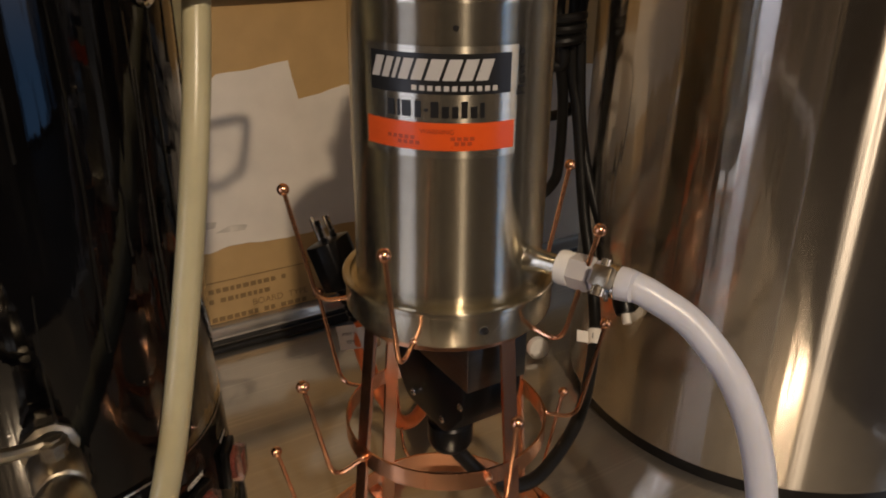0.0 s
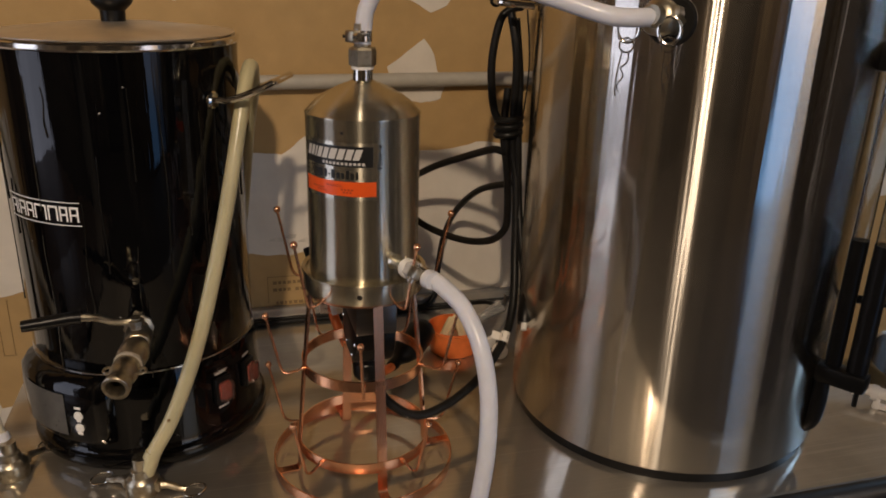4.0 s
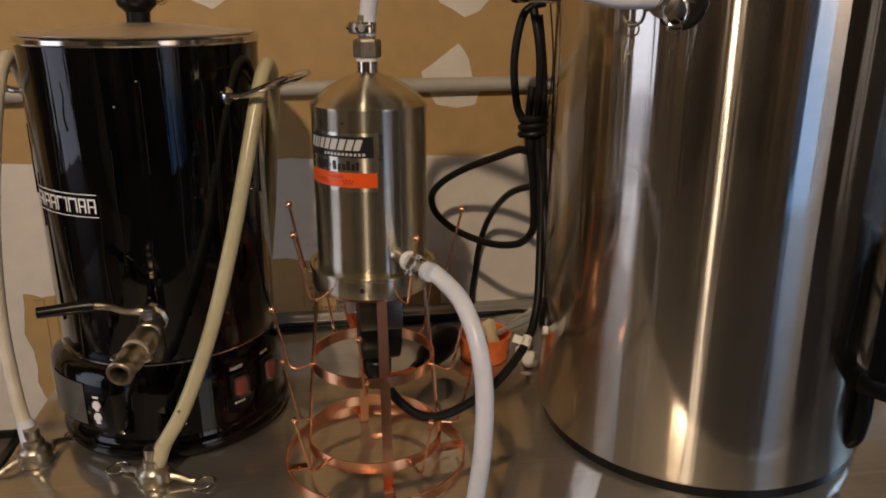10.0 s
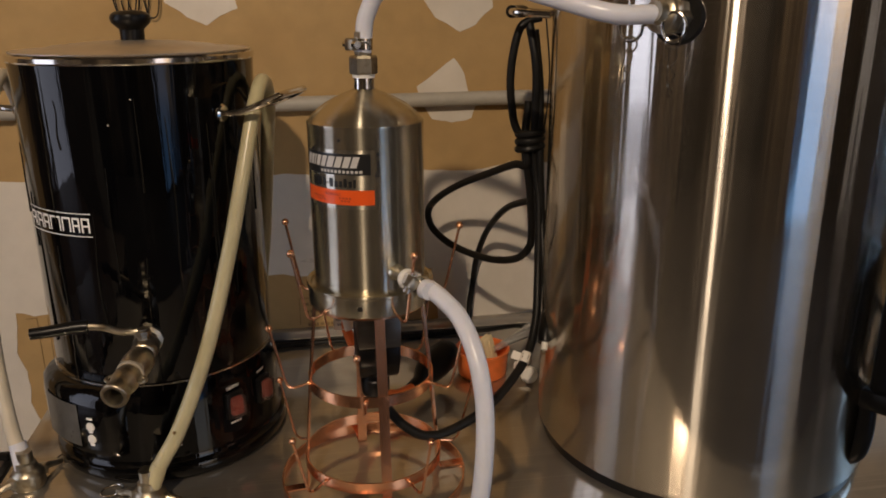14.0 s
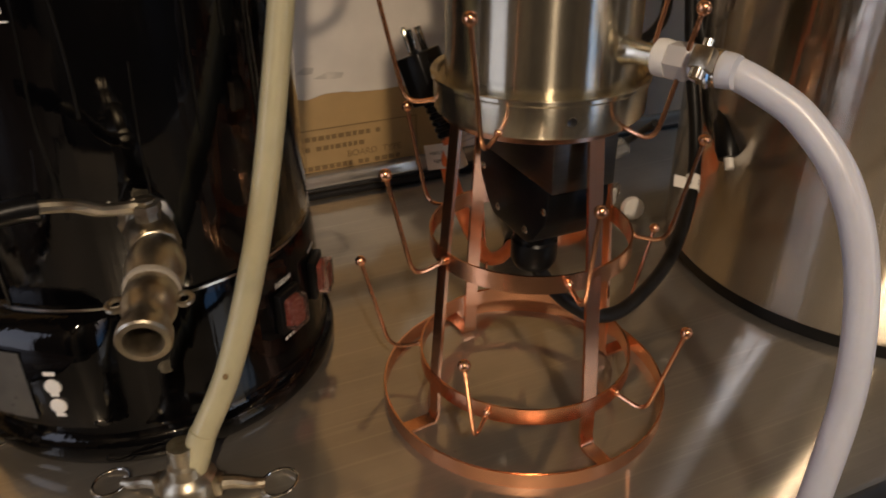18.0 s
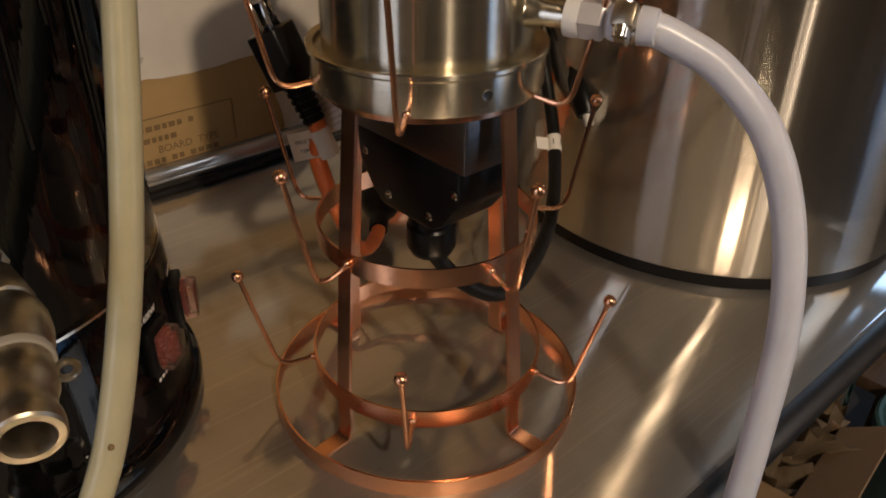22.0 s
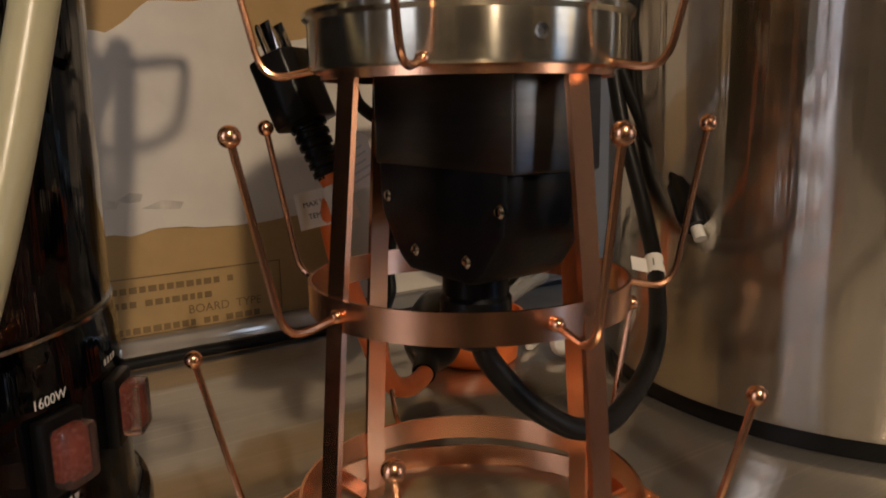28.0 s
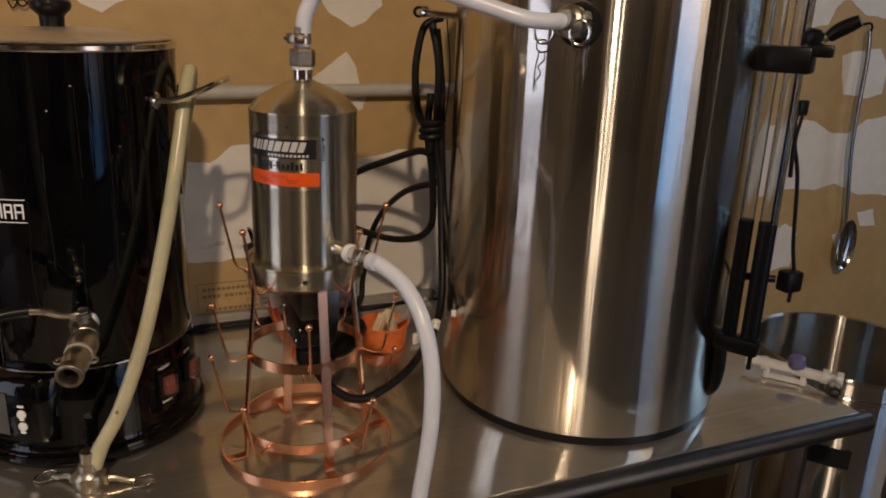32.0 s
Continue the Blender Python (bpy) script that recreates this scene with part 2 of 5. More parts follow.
RUBBER = mat("black_rubber", (0.008, 0.0075, 0.007), 0.42, 0.0, 0.25, 60, bump=0.12, spread=0.1, gloss=0.22, stain=0.2, stain_scale=40, dark=(0.03, 0.027, 0.024))
HOSE = mat("milky_silicone", (0.68, 0.69, 0.76), 0.3, 0.0, 0.05, 40, bump=0.05, spread=0.08, subsurface=0.35)
TAN_HOSE = mat("tan_silicone", (0.51, 0.465, 0.29), 0.3, 0.0, 0.07, 40, bump=0.05, spread=0.08, subsurface=0.25, stain=0.12, stain_scale=25)
PALE_HOSE = mat("pale_silicone", (0.62, 0.56, 0.45), 0.35, 0.0, 0.06, 30, bump=0.03, spread=0.08, subsurface=0.3, stain=0.15, stain_scale=20)
WHITE = mat("white_plastic", (0.80, 0.78, 0.74), 0.4, 0.0, 0.05, 60, bump=0.05)
ORANGE = mat("orange_vinyl", (0.85, 0.20, 0.05), 0.35, 0.0, 0.1, 60, bump=0.08, stain=0.15, stain_scale=40)
ORANGE_INK = mat("orange_ink", (0.78, 0.10, 0.015), 0.3, 0.0, 0.05, 60, bump=0.02)
BLACK_INK = plain("black_ink", (0.012, 0.012, 0.012), 0.35)
FILM = mat("label_film", (0.56, 0.52, 0.43), 0.24, 1.0, 0.05, 24, (1, 1, 20), 0.02, brushed=0.70, haze=0.12, spread=0.05)
GREY_INK = plain("grey_ink", (0.55, 0.53, 0.50), 0.3)
WHITE_INK = plain("white_ink", (0.82, 0.80, 0.76), 0.4)
PRINT = plain("brown_print", (0.23, 0.145, 0.06), 0.8)
PAPER = mat("drywall_paper", (0.46, 0.30, 0.125), 0.85, 0.0, 0.06, 30, bump=0.15, stain=0.3, stain_scale=5, dark=(0.36, 0.21, 0.075))
MUD = mat("joint_compound", (0.72, 0.66, 0.57), 0.8, 0.0, 0.05, 25, bump=0.25, stain=0.25, stain_scale=9, dark=(0.58, 0.5, 0.4))
GASKET = plain("dull_gasket", (0.36, 0.32, 0.26), 0.6)
SMUDGE = mat("grey_scuff", (0.60, 0.545, 0.46), 0.8, 0.0, 0.2, 60, bump=0.1)
LABEL_PAPER = mat("label_paper", (0.80, 0.76, 0.70), 0.6, 0.0, 0.04, 60, bump=0.05)
CREAM = mat("cream_plastic", (0.78, 0.66, 0.42), 0.45, 0.0, 0.06, 60, bump=0.05)
CLEAR = mat("clear_plastic", (0.92, 0.93, 0.93), 0.12, 0.0, 0.02, 40, bump=0.04, transmission=0.85, spread=0.06)
GAUGE = mat("gauge_plastic", (0.86, 0.87, 0.86), 0.08, 0.0, 0.02, 40, bump=0.0, transmission=1.0, spread=0.04)
CONDUIT = mat("grey_conduit", (0.42, 0.39, 0.33), 0.5, 0.0, 0.06, 50, bump=0.08)
RED_LENS = mat("red_rocker", (0.34, 0.075, 0.05), 0.25, 0.0, 0.1, 60, bump=0.03, transmission=0.15)
COVER = mat("pink_silicone", (0.92, 0.62, 0.55), 0.18, 0.0, 0.05, 60, bump=0.03, transmission=0.95, spread=0.06)
SCREEN = mat("dark_screen", (0.09, 0.087, 0.08), 0.3, 0.0, 0.2, 40, bump=0.05, spread=0.1, stain=0.4, stain_scale=50)
CAULK = mat("dark_joint", (0.02, 0.018, 0.016), 0.6, 0.0, 0.3, 60, bump=0.2)
WOOD = mat("dark_wood", (0.075, 0.045, 0.025), 0.45, 0.0, 0.3, 20, (1, 10, 1), bump=0.15)
# Room shell bases are darkened to cut fill and mirrored brightness.
CONCRETE = mat("concrete_floor", (0.05, 0.045, 0.04), 0.7, 0.0, 0.15, 12, bump=0.3, stain=0.4, stain_scale=2)
# Upright bands here are made up, to streak the kettle's reflection.
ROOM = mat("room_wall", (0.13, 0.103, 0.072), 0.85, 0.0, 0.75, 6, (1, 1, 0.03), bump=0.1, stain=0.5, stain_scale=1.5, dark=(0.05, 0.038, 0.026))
# Darker copy of the room wall: keeps the kettle's right side dark.
DIM = mat("darkened_wall", (0.065, 0.054, 0.042), 0.85, 0.0, 0.15, 8, bump=0.1, stain=0.5, stain_scale=1.5)
# Near-black, so the added panels mirror as dark bands.
DARK_PANEL = mat("dark_panel", (0.016, 0.012, 0.009), 0.5, 0.0, 0.3, 20, (1, 10, 1), bump=0.1)
# Ceiling darkened further, against the bulb's bright patch smeared in the kettle.
CEIL = mat("darkened_ceiling", (0.06, 0.046, 0.03), 0.85, 0.0, 0.08, 8, bump=0.1)
CARD = mat("cardboard", (0.25, 0.155, 0.08), 0.8, 0.0, 0.1, 25, bump=0.15)
PAPER_TAN = mat("packing_paper", (0.30, 0.22, 0.135), 0.8, 0.0, 0.15, 20, bump=0.1, stain=0.2, stain_scale=10)
TEAL = mat("teal_plastic", (0.05, 0.12, 0.12), 0.4, 0.0, 0.1, 40, bump=0.05)
FROST = mat("frosted_plastic", (0.75, 0.72, 0.70), 0.25, 0.0, 0.05, 60, bump=0.05, transmission=0.35, spread=0.08)
PURPLE = plain("purple_plastic", (0.10, 0.09, 0.22), 0.35)

# ---- mesh helpers ----


def part(name, bm, material, parent=None, label="", smooth=True, edge=35):
    """Links a bmesh as one mesh object under a thing or a part."""
    me = bpy.data.meshes.new(name)
    bmesh.ops.recalc_face_normals(bm, faces=bm.faces)
    bm.to_mesh(me)
    bm.free()
    me.materials.append(material)
    if smooth:
        me.shade_smooth()
        me.set_sharp_from_angle(angle=radians(edge))
    o = new(name, me)
    if parent is not None:
        o.parent = parent
    if label:
        tagged(o, label)
    return o


def thing(name, label, category, group="", kind="", m=None):
    o = tagged(new(name), label, category, group, kind)
    o.empty_display_size = 0.02
    if m is not None:
        o.matrix_world = m
    return o


def lathe(bm, profile, segs=64, m=None, close=False, a0=0.0, a1=360.0):
    """Turns a profile of (r, z) round the z axis."""
    full = abs(a1 - a0) >= 359.9
    count = segs if full else segs + 1
    rings = []
    for r, z in profile:
        if r < 1e-6:
            rings.append([bm.verts.new((0, 0, z))] * count)
        else:
            rings.append([bm.verts.new((r * math.cos(radians(a0 + (a1 - a0) * i / segs)), r * math.sin(radians(a0 + (a1 - a0) * i / segs)), z)) for i in range(count)])
    pairs = list(zip(rings, rings[1:])) + ([(rings[-1], rings[0])] if close else [])
    for a, b in pairs:
        for i in range(segs):
            j = (i + 1) % count
            q = []
            for v in (a[i], a[j], b[j], b[i]):
                if v not in q:
                    q.append(v)
            if len(q) > 2:
                bm.faces.new(q)
    if m is not None:
        done = {v for ring in rings for v in ring}
        bmesh.ops.transform(bm, matrix=m, verts=list(done))
    return bm


def turned(profile, segs=64, m=None, close=False):
    return lathe(bmesh.new(), profile, segs, m, close)


def band(bm, r, z0, z1, t=0.0012, segs=72, m=None):
    return lathe(bm, [(r - t, z0), (r, z0), (r, z1), (r - t, z1)], segs, m, close=True)


def spline(pts, per=8):
    """A smooth line through the points (Catmull-Rom)."""
    p = [Vector(q) for q in pts]
    p = [2 * p[0] - p[1]] + p + [2 * p[-1] - p[-2]]
    out = []
    for i in range(1, len(p) - 2):
        a, b, c, d = p[i - 1:i + 3]
        for k in range(per):
            t = k / per
            out.append(0.5 * ((2 * b) + (c - a) * t + (2 * a - 5 * b + 4 * c - d) * t * t + (3 * b - a - 3 * c + d) * t ** 3))
    out.append(p[-2])
    return out


def sweep(bm, line, radius, sides=12, caps=True, squash=None):
    """A round bar along a line; radius is a number or a function of 0..1."""
    line = [Vector(q) for q in line]
    n = len(line)
    tang = [(line[min(i + 1, n - 1)] - line[max(i - 1, 0)]).normalized() for i in range(n)]
    up = Vector((0, 0, 1)) if abs(tang[0].z) < 0.9 else Vector((1, 0, 0))
    u = (up - tang[0] * up.dot(tang[0])).normalized()
    rings = []
    for i in range(n):
        u = (u - tang[i] * u.dot(tang[i])).normalized()
        v = tang[i].cross(u)
        r = radius(i / (n - 1)) if callable(radius) else radius
        rings.append([bm.verts.new(line[i] + (u * math.cos(a) + v * math.sin(a)) * r) for a in (2 * math.pi * k / sides for k in range(sides))])
    for a, b in zip(rings, rings[1:]):
        for k in range(sides):
            bm.faces.new((a[k], a[(k + 1) % sides], b[(k + 1) % sides], b[k]))
    if caps:
        bm.faces.new(rings[0][::-1])
        bm.faces.new(rings[-1])
    return bm


def tube(pts, radius, sides=12, per=8, smooth_line=True):
    return sweep(bmesh.new(), spline(pts, per) if smooth_line else pts, radius, sides)


def box(bm, cx, cy, cz, sx, sy, sz, bevel=0.0, m=None, segs=2):
    r = bmesh.ops.create_cube(bm, size=1.0)
    vs = r["verts"]
    bmesh.ops.transform(bm, matrix=Matrix.Translation((cx, cy, cz)) @ Matrix.Diagonal((sx, sy, sz, 1)), verts=vs)
    if bevel:
        es = {e for v in vs for e in v.link_edges}
        out = bmesh.ops.bevel(bm, geom=list(es), offset=bevel, segments=segs, affect="EDGES", profile=0.5)
        vs = list({v for f in out["faces"] for v in f.verts} | {v for v in vs if v.is_valid})
    if m is not None:
        bmesh.ops.transform(bm, matrix=m, verts=vs)
    return bm


def cube(*a, **k):
    return box(bmesh.new(), *a, **k)


def ball(bm, c, r, u=16, v=10):
    bmesh.ops.create_uvsphere(bm, u_segments=u, v_segments=v, radius=r, matrix=Matrix.Translation(c))
    return bm


def prism(bm, outline, depth, m=None, bevel=0.0):
    """An outline in x, y, raised to depth along z."""
    low = [bm.verts.new((x, y, 0)) for x, y in outline]
    high = [bm.verts.new((x, y, depth)) for x, y in outline]
    k = len(outline)
    fs = [bm.faces.new(low[::-1]), bm.faces.new(high)]
    fs += [bm.faces.new((low[i], low[(i + 1) % k], high[(i + 1) % k], high[i])) for i in range(k)]
    vs = low + high
    if bevel:
        out = bmesh.ops.bevel(bm, geom=list({e for f in fs for e in f.edges}), offset=bevel, segments=2, affect="EDGES", profile=0.5)
        vs = list({v for f in out["faces"] for v in f.verts} | {v for v in vs if v.is_valid})
    if m is not None:
        bmesh.ops.transform(bm, matrix=m, verts=vs)
    return bm


def along(a, b):
    """A pose at a, whose z axis points to b."""
    d = Vector(b) - Vector(a)
    return Matrix.Translation(a) @ d.to_track_quat("Z", "Y").to_matrix().to_4x4()


def wrap_patch(bm, r, a0, a1, z0, z1, lift=0.0004, steps=14):
    """A sheet wrapped on a cylinder round the z axis between two angles and heights."""
    rr = r + lift
    lo = [bm.verts.new((rr * math.cos(radians(a0 + (a1 - a0) * i / steps)), rr * math.sin(radians(a0 + (a1 - a0) * i / steps)), z0)) for i in range(steps + 1)]
    hi = [bm.verts.new((v.co.x, v.co.y, z1)) for v in lo]
    for i in range(steps):
        bm.faces.new((lo[i], lo[i + 1], hi[i + 1], hi[i]))
    return bm


def letters(text, height, wrap=None):
    """Flat letters in x, y with their middle at the origin; wrap: the radius of a cylinder that they bend round."""
    c = bpy.data.curves.new("letters", "FONT")
    c.body, c.size, c.align_x, c.align_y, c.extrude = text, height, "CENTER", "CENTER", 0.0001
    o = new("letters", c)
    bpy.context.view_layer.update()
    me = bpy.data.meshes.new_from_object(o.evaluated_get(bpy.context.evaluated_depsgraph_get()))
    bpy.data.objects.remove(o)
    bm = bmesh.new()
    bm.from_mesh(me)
    bpy.data.meshes.remove(me)
    return bm


def on_cylinder(bm, r, angle, z, lift=0.0006):
    """Bends flat letters round a cylinder, reading from outside."""
    for v in bm.verts:
        a = radians(angle) + v.co.x / r
        rad = r + lift + v.co.z
        v.co = Vector((rad * math.cos(a), rad * math.sin(a), z + v.co.y))
    return bm


# ---- room ----
TOP, BACK, FRONT, WALL = 0.9, 0.461, -0.205, 0.475


def structure(name, bm, material, label, category):
    return tagged(part(name, bm, material, smooth=False), label, category, kind="structure")


structure("floor", cube(0.6, -1.35, -0.05, 4.4, 3.9, 0.1), CONCRETE, "worn grey concrete basement floor with stains", "floor")
wall_north = structure("wall_north", cube(0.6, WALL + 0.05, 1.45, 4.4, 0.1, 2.9), PAPER, "unpainted tan drywall with white joint compound patches", "wall")
west = bmesh.new()
for y, z, h, w in ((0.2275, 1.45, 2.9, 0.495), (-1.905, 1.45, 2.9, 2.69), (-0.29, 0.375, 0.75, 0.54), (-0.29, 2.425, 0.95, 0.54)):
    box(west, -1.55, y, z, 0.1, w, h)
structure("wall_west", west, ROOM, "unseen brown side wall, darkened and banded, with a narrow window slot", "wall")
south = bmesh.new()
for x, z, w, h in ((-1.265, 1.45, 0.77, 2.9), (0.58, 1.45, 0.64, 2.9)):
    box(south, x, -3.25, z, w, 0.1, h)
structure("wall_south", south, ROOM, "unseen brown wall, darkened and banded, beside the dark panel", "wall")
jog = bmesh.new()
box(jog, 0.95, -2.775, 1.45, 0.1, 0.85, 2.9)
for x, z, w, h in ((0.955, 1.45, 0.11, 2.9), (2.4, 1.45, 0.7, 2.9), (1.53, 0.025, 1.04, 0.05), (1.53, 2.48, 1.04, 0.84)):
    box(jog, x, -2.3, z, w, 0.1, h)
structure("wall_south_east", jog, ROOM, "unseen brown wall, darkened and banded, with a tall bright glazed opening", "wall")
# Unseen panel, added for the dark band mirrored in the steel kettle.
structure("dark_panel_1", cube(-0.31, -3.23, 1.45, 1.14, 0.05, 2.898, 0.004), DARK_PANEL, "wide dark panel up to the ceiling, unseen, added for a mirrored dark band", "door")
# The gap in this wall is made up, to hold the blue fill lamp.
east = bmesh.new()
for y, z, h, w in ((0.275, 1.45, 2.9, 0.39), (-1.855, 1.45, 2.9, 2.75), (-0.2, 0.825, 1.65, 0.56), (-0.2, 2.725, 0.35, 0.56)):
    box(east, 2.75, y, z, 0.1, w, h)
structure("wall_east", east, DIM, "unseen brown side wall, darkened for the kettle's reflection, with an added opening", "wall")
structure("ceiling", cube(0.6, -1.4, 2.95, 4.4, 3.9, 0.1), CEIL, "plain unseen ceiling above the work table, darkened to cut its reflected light", "ceiling")

# Unseen pale board, added for the thin streak both kettles mirror.
structure("pale_board", cube(2.69, -1.7, 1.1, 0.02, 0.16, 2.2, 0.003), WHITE, "white board on the side wall, unseen, added for a mirrored pale streak", "trim")
# Second unseen panel, darkens another mirrored strip of the kettle.
structure("dark_panel_2", cube(-1.49, -2.2, 1.45, 0.03, 1.25, 2.898, 0.004), DARK_PANEL, "dark panel on the side wall, unseen, added for a mirrored dark band", "door")
bulb = thing("ceiling_bulb", "warm glowing bulb in a white ceiling socket", "lamp", m=pose(BULB[0], BULB[1], 2.9))
part("socket", turned([(0, 0), (0.05, 0), (0.05, -0.014), (0.03, -0.03), (0.022, -0.045), (0, -0.045)], 32), WHITE, bulb)

# joint compound on the drywall: ragged sheets a millimetre proud of the paper


def ragged(outline, wobble=0.006, step=0.008):
    out = []
    for i, (x, z) in enumerate(outline):
        x2, z2 = outline[(i + 1) % len(outline)]
        k = max(1, int(math.hypot(x2 - x, z2 - z) / step))
        for j in range(k):
            a, b = x + (x2 - x) * j / k, z + (z2 - z) * j / k
            n = noise.noise_vector(Vector((a * 16, b * 16, 3.1))) + noise.noise_vector(Vector((a * 55, b * 55, 1.7))) * 0.35
            out.append((a + n.x * wobble, b + n.y * wobble))
    return out


def patch(outline, proud=0.0012, wobble=0.006):
    bm = prism(bmesh.new(), ragged(outline, wobble), proud, Matrix.Translation((0, WALL, 0)) @ pose(0, 0, 0, 90))
    return part("compound_patch", bm, MUD, wall_north, "white joint compound smeared on the drywall", smooth=False)


patch([(-0.12, 0.45), (-0.12, 0.76), (-0.50, 0.766), (-0.545, 0.768), (-0.563, 0.764), (-0.577, 0.812), (-0.576, 0.873), (-0.584, 0.913), (-0.576, 0.985), (-0.545, 0.978), (-0.50, 0.985), (-0.49, 1.02), (-0.12, 1.026), (-0.05, 1.019), (0.0, 1.023), (0.05, 1.018), (0.1, 1.025), (0.15, 1.02),
       (0.17, 0.9), (0.62, 0.9), (0.70, 1.18), (0.5, 1.21), (0.296, 1.219), (0.233, 1.203), (0.14, 1.21), (0.078, 1.2), (0.068, 1.242), (-0.02, 1.236), (-0.06, 1.208),
       (-0.131, 1.21), (-0.35, 1.20), (-0.5, 1.21), (-0.572, 1.217), (-0.75, 1.21), (-1.0, 1.22), (-1.0, 0.45)])
patch([(0.193, 1.402), (0.162, 1.378), (0.128, 1.357), (0.135, 1.335), (0.155, 1.30), (0.189, 1.29), (0.225, 1.302), (0.24, 1.328), (0.22, 1.352), (0.212, 1.375)], 0.0010)
patch([(0.13, 1.56), (0.143, 1.50), (0.16, 1.47), (0.207, 1.452), (0.235, 1.462), (0.262, 1.487), (0.255, 1.53), (0.24, 1.56)], 0.0011)
patch([(-0.30, 1.56), (-0.276, 1.497), (-0.25, 1.475), (-0.217, 1.462), (-0.19, 1.478), (-0.162, 1.485), (-0.17, 1.53), (-0.18, 1.56)], 0.0010)
patch([(1.12, 1.1), (1.2, 1.23), (1.32, 1.252), (1.396, 1.253), (1.462, 1.22), (1.523, 1.216), (1.575, 1.246), (1.648, 1.259), (1.8, 1.24), (1.95, 1.25), (1.95, 1.04), (1.711, 1.044), (1.608, 1.05), (1.506, 1.086), (1.44, 1.07), (1.331, 1.081), (1.2, 1.05)], 0.0012)
patch([(1.455, 1.411), (1.52, 1.425), (1.583, 1.43), (1.62, 1.38), (1.616, 1.318), (1.558, 1.308), (1.48, 1.315), (1.46, 1.36)], 0.0011)
patch([(1.24, 1.62), (1.29, 1.53), (1.325, 1.472), (1.387, 1.482), (1.40, 1.52), (1.44, 1.545), (1.503, 1.505), (1.575, 1.503), (1.66, 1.53), (1.7, 1.62)], 0.0011)
patch([(1.611, 1.003), (1.674, 1.007), (1.694, 0.957), (1.633, 0.962)], 0.0010)
patch([(1.535, 0.945), (1.57, 0.95), (1.62, 0.931), (1.615, 0.885), (1.57, 0.88)], 0.0010)
patch([(1.30, 0.86), (1.31, 0.96), (1.36, 0.99), (1.41, 0.96), (1.40, 0.87)], 0.0010)

for x, z, w in ((-0.075, 1.052, 0.016), (-0.05, 1.056, 0.012), (-0.02, 1.045, 0.02)):
    bm = prism(bmesh.new(), ragged([(x - w, z), (x, z + 0.006), (x + w, z + 0.003), (x + w * 0.8, z - 0.004), (x, z - 0.003)], 0.004, 0.004), 0.0003, Matrix.Translation((0, WALL - 0.0012, 0)) @ pose(0, 0, 0, 90))
    part("smudge", bm, SMUDGE, wall_north, "faint grey scuff on the compound", smooth=False)

# printed box on the drywall paper
printed = bmesh.new()
for x, z, w, h in ((-0.545, 0.92, 0.0012, 0.105), (-0.553, 0.972, 0.018, 0.0012), (-0.535, 0.868, 0.02, 0.0012), (-0.527, 0.92, 0.0012, 0.105)):
    box(printed, x, WALL - 0.0004, z, w, 0.0006, h)
BX0, BX1, BZ0, BZ1 = -0.094, 0.096, 0.926, 0.978
for x, z, w, h in ((BX0, (BZ0 + BZ1) / 2, 0.0012, BZ1 - BZ0), (BX1, (BZ0 + BZ1) / 2, 0.0012, BZ1 - BZ0), ((BX0 + BX1) / 2, BZ1, BX1 - BX0, 0.0012)):
    box(printed, x, WALL - 0.0004, z, w, 0.0006, h)
for z, x0, x1 in ((0.966, -0.085, 0.045), (0.952, -0.085, 0.02), (0.9255, -0.08, 0.065), (0.914, -0.075, 0.035)):
    x = x0
    while x < x1:
        w = 0.004 + 0.004 * random.random()
        box(printed, x + w / 2, WALL - 0.0004, z, w, 0.0006, 0.0062)
        x += w + 0.0025 + (0.006 if random.random() < 0.2 else 0)
part("printed_box", printed, PRINT, wall_north, "faded brown printing on the drywall paper", smooth=False)
bm = letters("BOARD  TYPE", 0.0125)
bmesh.ops.transform(bm, matrix=Matrix.Translation((0.035, WALL - 0.0006, 0.9385)) @ pose(0, 0, 0, 90), verts=bm.verts)
part("printed_words", bm, PRINT, wall_north, "faded brown block capitals on the drywall paper", smooth=False)

conduit = thing("conduit", "grey metal electrical conduit run along the drywall", "pipe", m=pose(0, WALL - 0.014, 1.333))
part("pipe", tube([(-1.45, 0, -0.012), (-0.56, 0, -0.004), (0.3, 0, 0.003), (1.2, 0, 0.006)], 0.0125, 16, 4), CONDUIT, conduit)
for x in (-0.72, 0.62):
    part("strap", cube(x, 0.006, 0, 0.014, 0.017, 0.045, 0.002), CONDUIT, conduit)

# ---- work table ----
table = thing("work_table", "stainless steel work table with a rolled front edge", "table")
bm = bmesh.new()
X0, X1 = -0.478, 0.84
outline = [(FRONT - 0.001, TOP - 0.0025), (FRONT + 0.001, TOP - 0.0008), (FRONT + 0.004, TOP), (BACK - 0.008, TOP), (BACK - 0.003, TOP + 0.003), (BACK, TOP + 0.008), (BACK, TOP + 0.017), (BACK + 0.004, TOP + 0.021),
           (BACK + 0.012, TOP + 0.021), (BACK + 0.012, TOP - 0.035), (BACK + 0.008, TOP - 0.035), (BACK + 0.008, TOP - 0.004), (FRONT + 0.006, TOP - 0.004)]
prism(bm, outline, X1 - X0, Matrix.Translation((X0, 0, 0)) @ Matrix(((0, 0, 1, 0), (1, 0, 0, 0), (0, 1, 0, 0), (0, 0, 0, 1))))
part("tabletop", bm, TABLE_STEEL, table, "brushed steel top with water stains and scratches", edge=50)
